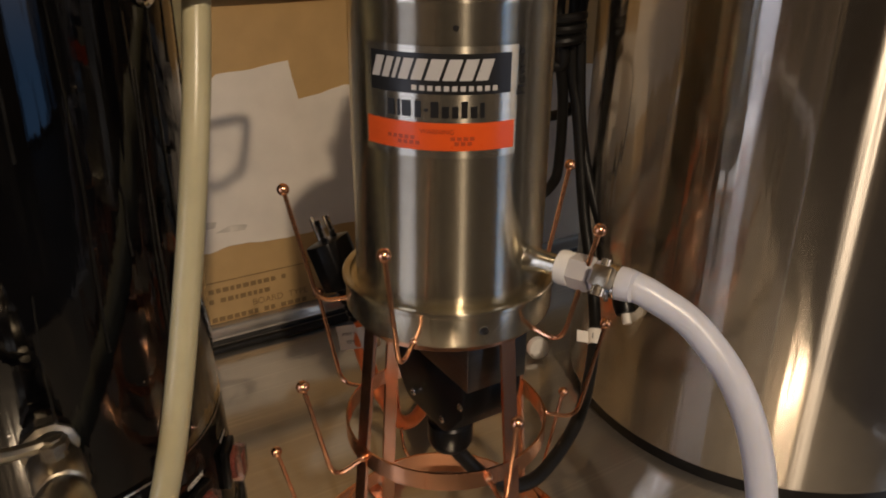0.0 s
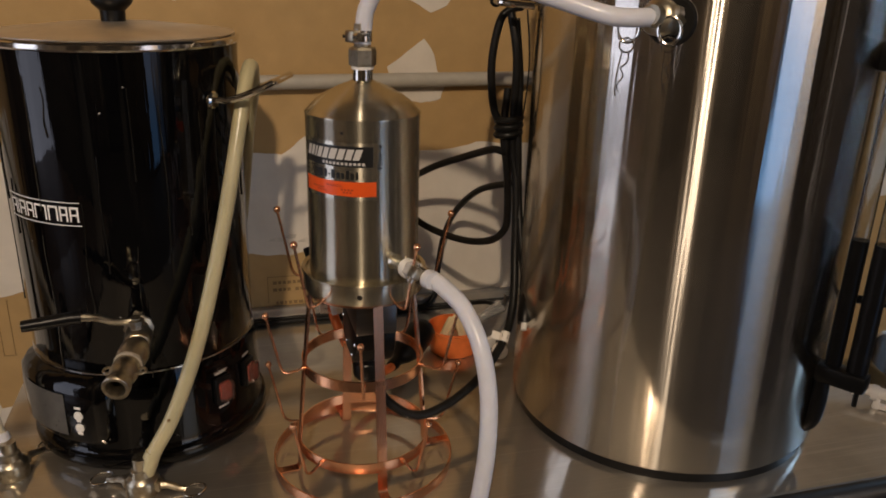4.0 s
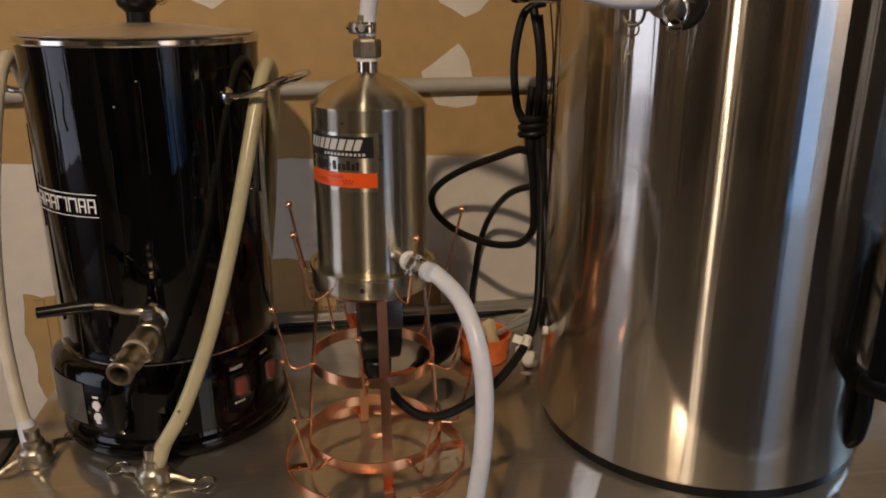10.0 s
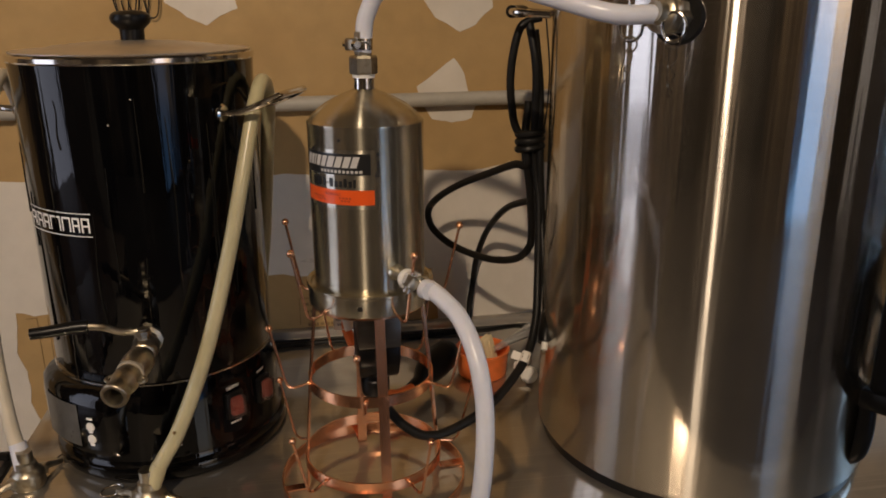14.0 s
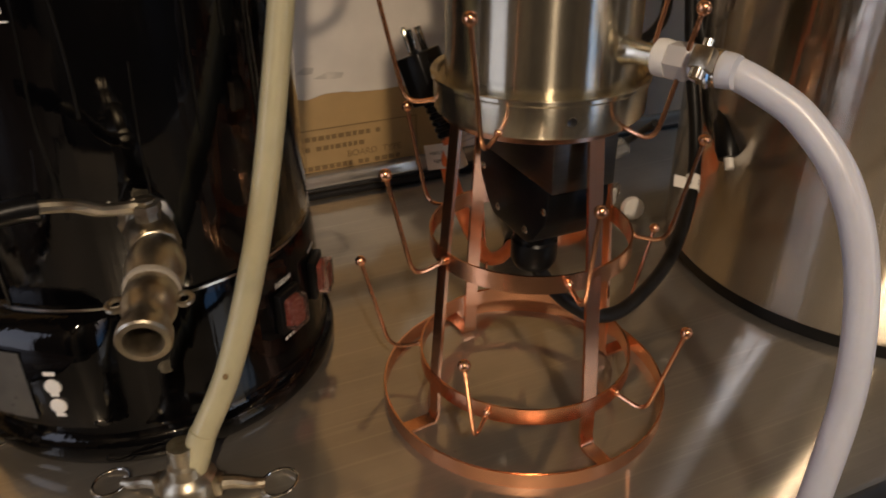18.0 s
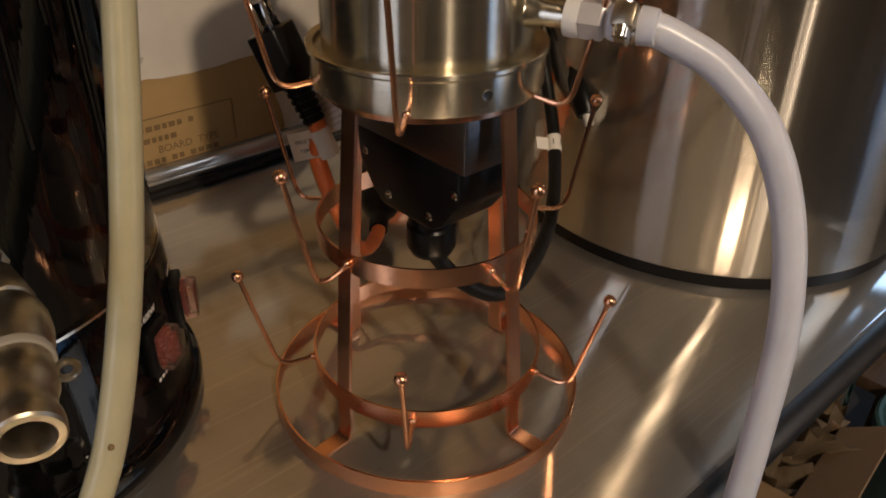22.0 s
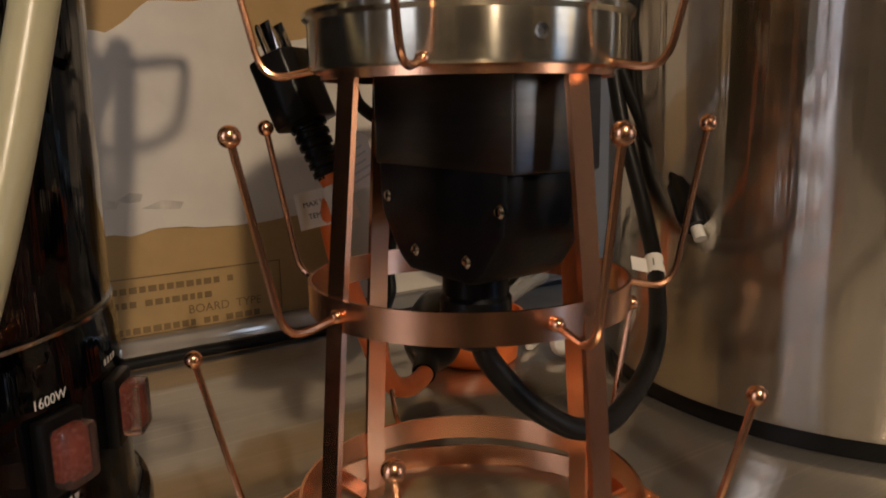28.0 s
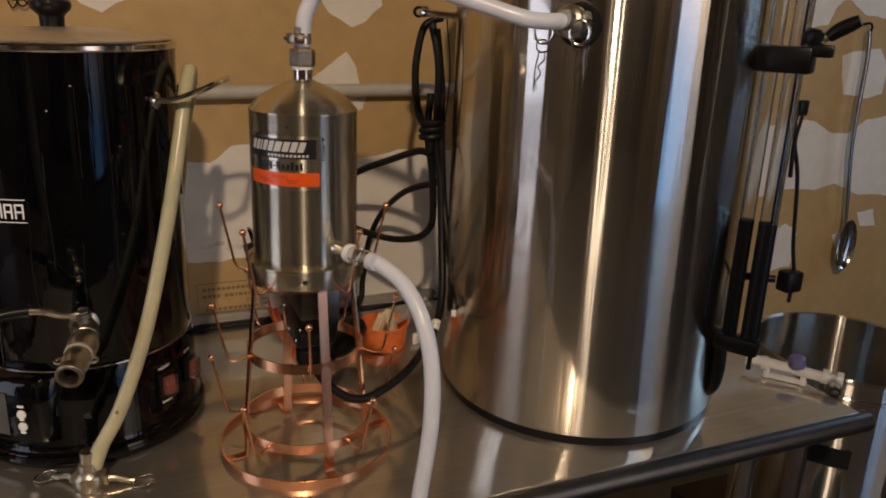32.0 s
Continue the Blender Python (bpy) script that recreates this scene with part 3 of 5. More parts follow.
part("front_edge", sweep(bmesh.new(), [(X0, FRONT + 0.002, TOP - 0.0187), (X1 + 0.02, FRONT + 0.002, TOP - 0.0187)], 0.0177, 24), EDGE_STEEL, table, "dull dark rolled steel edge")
part("end_apron", cube(X1 - 0.004, (FRONT + BACK) / 2 + 0.02, TOP - 0.028, 0.004, BACK - FRONT - 0.05, 0.042, 0.001), TABLE_STEEL, table)
part("joint_strip", cube((X0 + X1) / 2, BACK - 0.004, TOP + 0.002, X1 - X0 - 0.01, 0.006, 0.006, 0.0015), CAULK, table, "dark dirty seam along the back")
for x in (X0 + 0.06, X1 - 0.115):
    for y in (FRONT + 0.105, BACK - 0.06):
        leg = part("leg", sweep(bmesh.new(), [(x, y, 0.02), (x, y, TOP - 0.005)], 0.02, 20), SHINY, table)
        part("foot", turned([(0, 0), (0.024, 0), (0.024, 0.012), (0.018, 0.03), (0, 0.03)], 20, Matrix.Translation((x, y, 0))), PLASTIC, leg)
part("lower_shelf", cube((X0 + X1) / 2, (FRONT + BACK) / 2 + 0.01, 0.25, X1 - X0 - 0.1, BACK - FRONT - 0.12, 0.03, 0.006), TABLE_STEEL, table)


# ---- copper mug rack with the heater on it ----
FRONT_L, FRONT_M, FRONT_H = -137.1, -135.3, -140.2
rack = thing("mug_rack", "copper wire mug rack with three tiers of ball-tipped hooks", "rack", m=pose(0, 0, TOP))
RINGS = (("base_ring", 0.1178, 0.0, 0.0135), ("lower_ring", 0.0865, 0.033, 0.047), ("middle_ring", 0.0772, 0.142, 0.156), ("top_ring", 0.0675, 0.2475, 0.2595))
for nm, r, z0, z1 in RINGS:
    part(nm, band(bmesh.new(), r, z0, z1, 0.0016), COPPER, rack)
for a in (6, 96, 186, 276):
    bm = bmesh.new()
    ca, sa = math.cos(radians(a)), math.sin(radians(a))
    line = [(0.0655, 0.250), (0.0757, 0.15), (0.0846, 0.045), (0.0850, 0.012), (0.0866, 0.005), (0.0895, 0.0025), (0.1162, 0.0025)]
    t = 0.0013
    left, right = [], []
    for i, (r, z) in enumerate(line):
        q0, q1 = line[max(i - 1, 0)], line[min(i + 1, len(line) - 1)]
        dr, dz = q1[0] - q0[0], q1[1] - q0[1]
        k = math.hypot(dr, dz)
        nr, nz = -dz / k * t, dr / k * t
        row = []
        for side in (-0.006, 0.006):
            for s in (-1, 1):
                rr, zz = r + nr * s, z + nz * s
                row.append(bm.verts.new((rr * ca - side * sa, rr * sa + side * ca, zz)))
        left.append(row)
    for p0, p1 in zip(left, left[1:]):
        for i0, i1 in ((0, 1), (1, 3), (3, 2), (2, 0)):
            bm.faces.new((p0[i0], p0[i1], p1[i1], p1[i0]))
    for row in (left[0], left[-1]):
        bm.faces.new((row[0], row[1], row[3], row[2]))
    part("leg", bm, COPPER, rack, smooth=True, edge=50)
TIERS = ((FRONT_L, (0, 72, 144, 216, 288), 0.134, 0.117, 0.0865, 0.040), (FRONT_M, (36, 108, 180, 252, 324), 0.121, 0.2255, 0.0772, 0.149), (FRONT_H, (0, 72, 144, 216, 288), 0.114, 0.334, 0.0675, 0.2535))
for front, angles, rb, zb, rr, zr in TIERS:
    for a in angles:
        th = radians(front + a)
        m = pose(0, 0, 0, 0, 0, math.degrees(th))
        d = 0.0035 * math.sin(a * 1.7)
        foot, turn_, tip = Vector((rr - 0.001, 0, zr)), Vector((rr + 0.0265, 0, zr - 0.0055)), Vector((rb, d, zb))
        p0, p1 = turn_ + (foot - turn_).normalized() * 0.012, turn_ + (tip - turn_).normalized() * 0.014
        pts = [foot] + [p0 * (1 - k / 7) ** 2 + turn_ * 2 * (1 - k / 7) * k / 7 + p1 * (k / 7) ** 2 for k in range(8)] + [tip]
        hook = part("hook", sweep(bmesh.new(), [m @ p for p in pts], 0.0017, 8), COPPER, rack)
        part("ball_tip", ball(bmesh.new(), m @ Vector((rb, d, zb)), 0.0044), COPPER, hook)
        part("weld", ball(bmesh.new(), m @ Vector((rr + 0.0012, 0, zr)), 0.0032, 10, 6), COPPER, hook)

# ---- inline heater ----
RX, RY = 0.003, 0.003
heater = thing("inline_heater", "brushed steel inline heater canister standing on the copper rack", "heater", m=pose(RX, RY, 0))
R = 0.066
part("canister", turned([(0, 1.172), (R, 1.172), (R, 1.3630), (R + 0.0006, 1.3640), (R + 0.0006, 1.3658), (R - 0.0010, 1.3672), (R - 0.0045, 1.3715), (R - 0.011, 1.3778), (R - 0.020, 1.3845), (R - 0.031, 1.3905), (R - 0.042, 1.3955), (R - 0.050, 1.3985), (0.0125, 1.4005), (0, 1.4005)], 96), STEEL, heater)
part("flange", turned([(R + 0.0003, 1.1735), (0.0700, 1.1735), (0.0712, 1.1765), (0.0752, 1.1772), (0.0762, 1.1765), (0.0762, 1.1742), (0.0750, 1.1730), (0.0742, 1.1722), (0.0742, 1.1532), (0.0732, 1.1515), (0.03, 1.1515), (0.03, 1.1735)], 128, close=True), STEEL, heater, "turned steel base flange with a rolled lip")
c = Vector((0.0741 * math.cos(radians(-104)), 0.0741 * math.sin(radians(-104)), 1.1630))
part("set_screw", turned([(0, 0.0001), (0.0016, 0.0001), (0.0018, 0.0006), (0.0030, 0.0008), (0.0034, -0.001)], 18, along(c, c * 2 - Vector((0, 0, 1.1630)))), DARK_STEEL, heater)
part("neck", turned([(0.0115, 1.399), (0.0115, 1.4125), (0, 1.4125)], 32), SHINY, heater)
part("seal_tape", turned([(0, 1.4125), (0.0125, 1.4125), (0.0128, 1.4165), (0, 1.4168)], 28), WHITE, heater)
part("hex_nut", turned([(0, 1.4165), (0.0152, 1.4165), (0.0158, 1.418), (0.0158, 1.434), (0.0145, 1.4365), (0.0095, 1.437), (0.0095, 1.462), (0, 1.462)], 6), CAST, heater, smooth=False)


def hose_clamp(m, r, parent=None):
    c = thing("hose_clamp", "steel worm-drive hose clamp tightened on the hose", "clamp", "hose clamps", m=m)
    part("strap", band(bmesh.new(), r + 0.0012, -0.006, 0.006, 0.0010, 36), SHINY, c)
    part("screw_housing", cube(r + 0.006, 0, 0, 0.010, 0.014, 0.013, 0.0022), CAST, c)
    part("screw", turned([(0, -0.012), (0.0045, -0.012), (0.0045, -0.006), (0.0032, -0.005), (0.0032, 0.011), (0, 0.011)], 12, Matrix.Translation((r + 0.007, 0, 0)) @ pose(0, 0, 0, 90)), SHINY, c)
    part("tail", sweep(bmesh.new(), [((r + 0.002) * math.cos(a), (r + 0.002 + 0.002 * (a - 0.3)) * math.sin(a), 0.002) for a in (0.4, 0.6, 0.8, 1.0, 1.2)], 0.0016, 6), SHINY, c)
    return c


# side port at the foot of the canister
PA = -67.5
pd = Vector((math.cos(radians(PA)), math.sin(radians(PA)), 0))
PZ = 1.2005


def on_port(s, z=PZ):
    return Vector((pd.x * s, pd.y * s, z))


def port_m(s):
    return along(on_port(s), on_port(s + 1))


part("port_collar", turned([(0.0155, -0.006), (0.0108, -0.001), (0.0083, 0.005), (0.0074, 0.012), (0.0072, 0.026), (0, 0.026)], 32, port_m(0.064)), STEEL, heater)
part("port_seal", turned([(0, 0), (0.0112, 0), (0.0116, 0.004), (0.0110, 0.0085), (0, 0.0085)], 24, port_m(0.0885)), WHITE, heater, "white thread seal washer")
part("port_nut", turned([(0, 0), (0.0112, 0), (0.0117, 0.0015), (0.0117, 0.013), (0.0108, 0.0145), (0.0092, 0.015), (0.0092, 0.042), (0, 0.042)], 6, port_m(0.0968)), FROST, heater, "milky white hexagonal hose barb", smooth=False)

# label on the canister
part("label_film", wrap_patch(bmesh.new(), R, -172.5, -86, 1.2765, 1.3415, 0.0002, 24), FILM, heater, "clear label film over the steel")
part("logo_plate", wrap_patch(bmesh.new(), R, -167, -90.5, 1.3145, 1.3375, 0.0005, 24), BLACK_INK, heater, "black brand plate printed on the canister")
a = -164.5
for w in (5.2, 4.2, 2.2, 5.2, 5.6, 7.2, 6.6, 6.4, 6.2):
    bm = wrap_patch(bmesh.new(), R, a, a + w, 1.3225, 1.3345, 0.0009, 4)
    a += w + 1.7
    for v in bm.verts:
        v.co = Matrix.Rotation((v.co.z - 1.328) * 0.35 / R, 4, "Z") @ v.co
    part("logo_shape", bm, GREY_INK, heater)
for i in range(11):
    part("logo_bar", wrap_patch(bmesh.new(), R, -142 + i * 4.1, -142 + i * 4.1 + 2.6, 1.3165, 1.3195, 0.0009, 2), GREY_INK, heater)
a = -156.0
for w, h, lo in ((5.2, 0.0095, 0), (2.0, 0.0095, 0), (6.6, 0.0095, 0), (4.4, 0.0095, 0), (2.8, 0.0018, 0.0035), (5.2, 0.0095, 0), (4.6, 0.0068, 0), (4.0, 0.0068, 0), (4.2, 0.0098, 0), (4.4, 0.0068, 0), (3.0, 0.0088, 0)):
    part("model_bar", wrap_patch(bmesh.new(), R, a, a + w * 0.78, 1.3008 + lo, 1.3008 + lo + h, 0.0005, 3), BLACK_INK, heater)
    a += w + 0.55
part("warning_stripe", wrap_patch(bmesh.new(), R, -171, -87.5, 1.2812, 1.2978, 0.0005, 24), ORANGE_INK, heater, "bright orange warning stripe")
bm = bmesh.new()
part("warning_word", on_cylinder(letters("WARNING", 0.0042), R, -129, 1.2925, 0.0007), plain("dull_orange_word", (0.40, 0.05, 0.015), 0.4), heater, smooth=False)
for z, a0, a1 in ((1.2875, -156, -142), (1.2875, -122, -110), (1.2845, -150, -140), (1.2845, -120, -112)):
    a = a0
    while a < a1:
        wrap_patch(bm, R, a, a + 2.2, z, z + 0.0022, 0.0008, 2)
        a += 3.3
part("warning_bars", bm, plain("dull_orange_ink", (0.45, 0.06, 0.02), 0.4), heater)
bm = letters("Flow", 0.0095)
bmesh.ops.transform(bm, matrix=pose(0, 0, 0, 0, 0, 90), verts=bm.verts)
part("flow_word", on_cylinder(bm, R, -83.5, 1.321, 0.0004), BLACK_INK, heater, smooth=False)
bm = prism(bmesh.new(), [(-0.0022, 0.0085), (0, 0.0125), (0.0022, 0.0085), (0.0004, 0.0085), (0.0004, 0.003), (-0.0004, 0.003), (-0.0004, 0.0085)], 0.0002)
part("flow_arrow", on_cylinder(bm, R, -83.5, 1.3275, 0.0004), BLACK_INK, heater, smooth=False)
part("rivet_spot", on_cylinder(prism(bmesh.new(), [(0.0018 * math.cos(k), 0.0018 * math.sin(k)) for k in (0, 0.8, 1.6, 2.4, 3.1, 3.9, 4.7, 5.5)], 0.0004), R, -120, 1.3515, 0.0002), BLACK_INK, heater)

# heater head under the flange: steel square box over a black cap
FX = -0.0205
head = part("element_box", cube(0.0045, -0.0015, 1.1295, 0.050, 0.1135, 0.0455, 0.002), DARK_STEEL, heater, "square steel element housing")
bm = prism(bmesh.new(), [(-0.0535, 1.110), (0.0535, 1.110), (0.0535, 1.093), (0.051, 1.081), (0.036, 1.062), (0.026, 1.055), (-0.026, 1.055), (-0.036, 1.062), (-0.051, 1.081), (-0.0535, 1.093)], 0.050,
           Matrix.Translation((FX, -0.0005, 0)) @ Matrix(((0, 0, 1, 0), (1, 0, 0, 0), (0, 1, 0, 0), (0, 0, 0, 1))), bevel=0.004)
cap = part("terminal_cap", bm, PLASTIC, heater, "black plastic terminal cap with four screws")
for y, z in ((0.0445, 1.091), (-0.0475, 1.0915), (0.019, 1.0663), (-0.0235, 1.0665)):
    part("screw", turned([(0, 0.0016), (0.0022, 0.0012), (0.0032, 0)], 12, along((FX - 0.0002, y - 0.002, z), (FX - 1, y - 0.002, z))), SHINY, cap)
part("gland", turned([(0, 0), (0.0165, 0), (0.0165, -0.012), (0.0180, -0.014), (0.0180, -0.030), (0.015, -0.036), (0.008, -0.040), (0, -0.040)], 24, Matrix.Translation((0.002, -0.002, 1.057))), PLASTIC, heater, "black ribbed cable gland")

hose_clamp(Matrix.Translation((RX, RY, 0)) @ port_m(0.124) @ pose(0, 0, 0, 0, 0, 150), 0.0099)
hose_clamp(pose(RX, RY, 1.449, 0, 0, 215), 0.0099)

# ---- hoses ----
side_hose = thing("drain_hose", "milky white silicone hose curving over the table edge", "hose")
HOSE_LINE = ((0.0475, -0.1005, 1.2005), (0.0585, -0.1165, 1.1990), (0.0705, -0.1330, 1.1915), (0.0843, -0.1544, 1.1768), (0.0947, -0.1828, 1.1457), (0.0989, -0.2045, 1.0984),
             (0.0940, -0.2210, 1.0339), (0.0813, -0.2287, 0.9565), (0.0709, -0.2326, 0.8986), (0.0625, -0.2341, 0.8402), (0.0538, -0.2372, 0.7215), (0.045, -0.24, 0.5), (0.04, -0.24, 0.2))
part("hose_end", sweep(bmesh.new(), [Matrix.Translation((RX, RY, 0)) @ on_port(s) for s in (0.1135, 0.118, 0.124, 0.134, 0.139)], lambda t: 0.0098 + 0.0011 * math.sin(math.pi * t), 18), HOSE, side_hose, "cloudy hose end stretched over the barb")
part("hose", tube(HOSE_LINE, 0.0096, 18), HOSE, side_hose)
top_hose = thing("recirculation_hose", "milky white silicone hose arching from heater to kettle", "hose")
part("hose", tube([(RX, RY, 1.440), (0.0045, 0.0032, 1.458), (0.0084, 0.0006, 1.4805), (0.0252, -0.0111, 1.507), (0.0717, -0.0372, 1.522), (0.1358, -0.0719, 1.512), (0.189, -0.1046, 1.4955), (0.238, -0.1320, 1.4810), (0.285, -0.1305, 1.480)], 0.0096, 18), HOSE, top_hose)

# ---- black electric kettle ----
GX, GY = -0.275, 0.188
gw = thing("electric_kettle", "black electric brew kettle with a steel lid and control panel", "kettle", m=pose(GX, GY, 0))
GR = 0.1445
part("body", turned([(0, 1.0), (GR - 0.004, 1.0), (GR - 0.004, 1.03), (GR, 1.036), (GR + 0.0015, 1.40), (GR + 0.0025, 1.427), (0, 1.427)], 96), ENAMEL, gw, "glossy black enamelled wall with drips")
part("base_skirt", turned([(0, 0.902), (0.150, 0.902), (0.1555, 0.9045), (0.158, 0.909), (0.158, 0.9165), (0.1565, 0.9205), (0.1530, 0.9225), (0.1505, 0.926), (0.1490, 0.934), (0.1485, 0.985), (0.1465, 1.024), (GR, 1.034), (0, 1.034)], 96), ENAMEL, gw, "glossy black foot with a wider rounded ledge")
# Raised runs, added so the wall shows thin upright highlight lines.
random.seed(11)
for k in range(18):
    a0, z1 = -172 + 158 * (k + random.random()) / 18, 1.40 - 0.2 * random.random() ** 2
    ln, wob = 0.05 + 0.2 * random.random(), 1.2 * random.random()
    line = []
    for i in range(9):
        a = radians(a0 + wob * math.sin(i * 0.9 + k))
        r = GR + 0.0003 + 0.0012 * (z1 - ln * i / 8 - 1.036) / 0.364
        line.append((r * math.cos(a), r * math.sin(a), z1 - ln * i / 8))
    part("gloss_run", sweep(bmesh.new(), line, lambda t: 0.0006 + 0.0006 * t, 6), RUN, gw, "thin raised glossy run, added to catch upright highlights")
part("trim_line", band(bmesh.new(), GR + 0.0012, 1.0345, 1.0365, 0.002), SHINY, gw)
part("rim", turned([(0.140, 1.4265), (0.1475, 1.4265), (0.1490, 1.4285), (0.1490, 1.4335), (0.1475, 1.4355), (0.1440, 1.4350), (0.140, 1.432)], 96, close=True), SHINY, gw, "rolled steel rim")
lid = thing("kettle_lid", "flat brushed steel lid with a black knob", "lid", m=pose(GX, GY, 0))
part("lid_disc", turned([(0.1435, 1.4365), (0.1440, 1.4382), (0.134, 1.4388), (0.105, 1.4412), (0.098, 1.4430), (0.06, 1.4470), (0, 1.4500), (0, 1.4480), (0.06, 1.4450), (0.1435, 1.4365)], 96), LID, lid)
part("knob", turned([(0, 1.449), (0.0145, 1.449), (0.0148, 1.456), (0.0150, 1.462), (0.019, 1.466), (0.0235, 1.470), (0.0250, 1.475), (0.0238, 1.480), (0.019, 1.4835), (0.010, 1.4850), (0, 1.4853)], 48), PLASTIC, lid, "round black plastic knob")


def kettle_handle(angle, tilt):
    m = pose(0, 0, 1.366, 0, 0, angle)
    h = part("handle", tube([m @ Vector(p) for p in ((0.140, -0.052, 0), (0.160, -0.053, 0.001), (0.188, -0.053, tilt * 0.5), (0.204, -0.046, tilt * 0.85), (0.2105, -0.032, tilt), (0.2105, 0.032, tilt), (0.204, 0.046, tilt * 0.85), (0.188, 0.053, tilt * 0.5), (0.160, 0.053, 0.001), (0.140, 0.052, 0))], 0.0042, 10), SHINY, gw, "bent steel rod handle")
    for s in (-0.052, 0.052):
        a = m @ Vector((0.1355, s, 0))
        b = m @ Vector((0.2, s * 1.18, 0))
        part("washer", turned([(0, 0.006), (0.009, 0.006), (0.011, 0.004), (0.011, 0.0), (0, 0)], 20, along(a, b)), SHINY, h)


kettle_handle(-20, 0.022)
kettle_handle(160, 0.018)

# control panel, a rounded black housing standing out of the foot
bm = bmesh.new()
prof = []
for k in range(25):
    a = -172 + (172 - 102) * k / 24
    edge = min(1.0, min(k, 24 - k) / 3.0)
    prof.append((a, 0.147 + 0.016 * edge ** 0.6))
rows = []
for z, f in ((0.938, 0.0), (0.942, 0.75), (0.952, 1.0), (1.0, 1.05), (1.02, 0.95), (1.029, 0.6), (1.034, -0.1)):
    rows.append([bm.verts.new(((0.144 + (r - 0.144) * f) * math.cos(radians(a)), (0.144 + (r - 0.144) * f) * math.sin(radians(a)), z)) for a, r in prof])
for p0, p1 in zip(rows, rows[1:]):
    for i in range(24):
        bm.faces.new((p0[i], p0[i + 1], p1[i + 1], p1[i]))
panel = part("control_panel", bm, ENAMEL, gw, "rounded glossy black control housing")
part("display", wrap_patch(bmesh.new(), 0.1638, -151, -124, 0.954, 1.012, 0.0006, 12), SCREEN, panel, "dark grey display window")
for z in (0.985, 0.968):
    c = Vector((0.1640 * math.cos(radians(-117.5)), 0.1640 * math.sin(radians(-117.5)), z))
    part("button", turned([(0, 0.002), (0.0055, 0.0016), (0.0062, 0)], 20, along(c, c * 2 - Vector((0, 0, z)))), WHITE, panel)
bm = bmesh.new()
for z, w in ((0.9945, 3.0), (0.9765, 2.2), (0.9585, 2.6)):
    wrap_patch(bm, 0.1640, -117.5 - w / 2, -117.5 + w / 2, z, z + 0.0035, 0.0006, 2)
part("button_bars", bm, WHITE_INK, panel)

# rocker switches
for ang, z in ((-49.5, 0.984), (-28.5, 0.984)):
    m = pose(0, 0, z, 0, 0, ang)
    sw = part("rocker_switch", box(bmesh.new(), 0.1508, 0, 0, 0.007, 0.0265, 0.037, 0.0018, m), PLASTIC, gw, "lit-type red rocker in a black bezel")
    part("rocker", box(bmesh.new(), 0.1555, 0, 0, 0.006, 0.0140, 0.022, 0.002, m), RED_LENS, sw, "dull red rocker")
    part("splash_cover", box(bmesh.new(), 0.1590, 0, 0, 0.0115, 0.0195, 0.0275, 0.0025, m), COVER, sw, "cloudy pink silicone splash cover")
part("watt_word", on_cylinder(letters("1600W", 0.0068), 0.1479, -49.5, 1.0085), WHITE_INK, gw, smooth=False)
for k in range(4):
    part("printed_bar", wrap_patch(bmesh.new(), 0.1508, -52.5 + k * 1.7, -51.4 + k * 1.7, 0.9575, 0.9605, 0.0004, 1), WHITE_INK, gw)
    part("printed_bar", wrap_patch(bmesh.new(), 0.1477, -31.5 + k * 1.7, -30.4 + k * 1.7, 1.0085, 1.012, 0.0004, 1), WHITE_INK, gw)

# brand band on the wall: two thin lines and plain letter-like shapes
for z in (1.2575, 1.2300):
    part("brand_line", wrap_patch(bmesh.new(), GR + 0.001, -152, -107, z - 0.0006, z + 0.0006, 0.0005, 20), WHITE_INK, gw)
a = -150.5
for w in (5.2, 1.6, 5.2, 5.0, 7.4, 5.6, 4.4, 4.6):
    bm = bmesh.new()
    wrap_patch(bm, GR + 0.001, a, a + 0.9, 1.2345, 1.2525, 0.0005, 1)
    if w > 2:
        wrap_patch(bm, GR + 0.001, a + w - 1.2, a + w - 0.3, 1.2345, 1.2525, 0.0005, 1)
        wrap_patch(bm, GR + 0.001, a + 0.9, a + w - 1.2, 1.2500, 1.2525, 0.0005, 2)
        if w < 5.3:
            wrap_patch(bm, GR + 0.001, a + 0.9, a + w - 1.2, 1.2415, 1.2438, 0.0005, 2)
    a += w + 0.55
    part("brand_shape", bm, WHITE_INK, gw)

# ball valve
VA = -87.5
vd = Vector((math.cos(radians(VA)), math.sin(radians(VA)), 0))


def vm(s, z=1.098):
    return along((vd.x * s, vd.y * s, z), (vd.x * (s + 1), vd.y * (s + 1), z))


valve = part("ball_valve", turned([(0, 0), (0.01784, 0), (0.01784, 0.004), (0.01305, 0.006), (0.01175, 0.016), (0.01436, 0.018), (0.01609, 0.024), (0.01609, 0.044), (0.01436, 0.05), (0.01131, 0.052), (0.01114, 0.06), (0, 0.06)], 10, vm(0.144)), CAST, gw, "stained cast steel ball valve")
part("valve_nut", turned([(0, 0), (0.01523, 0), (0.01609, 0.002), (0.01609, 0.01), (0.01436, 0.012), (0, 0.012)], 6, vm(0.156)), CAST, valve, smooth=False)
spout = [Vector((vd.x * 0.2, vd.y * 0.2, 1.099)), Vector((-0.0065, -0.238, 1.094)), Vector((-0.0095, -0.278, 1.0865))]
sm = along(spout[0], spout[2])
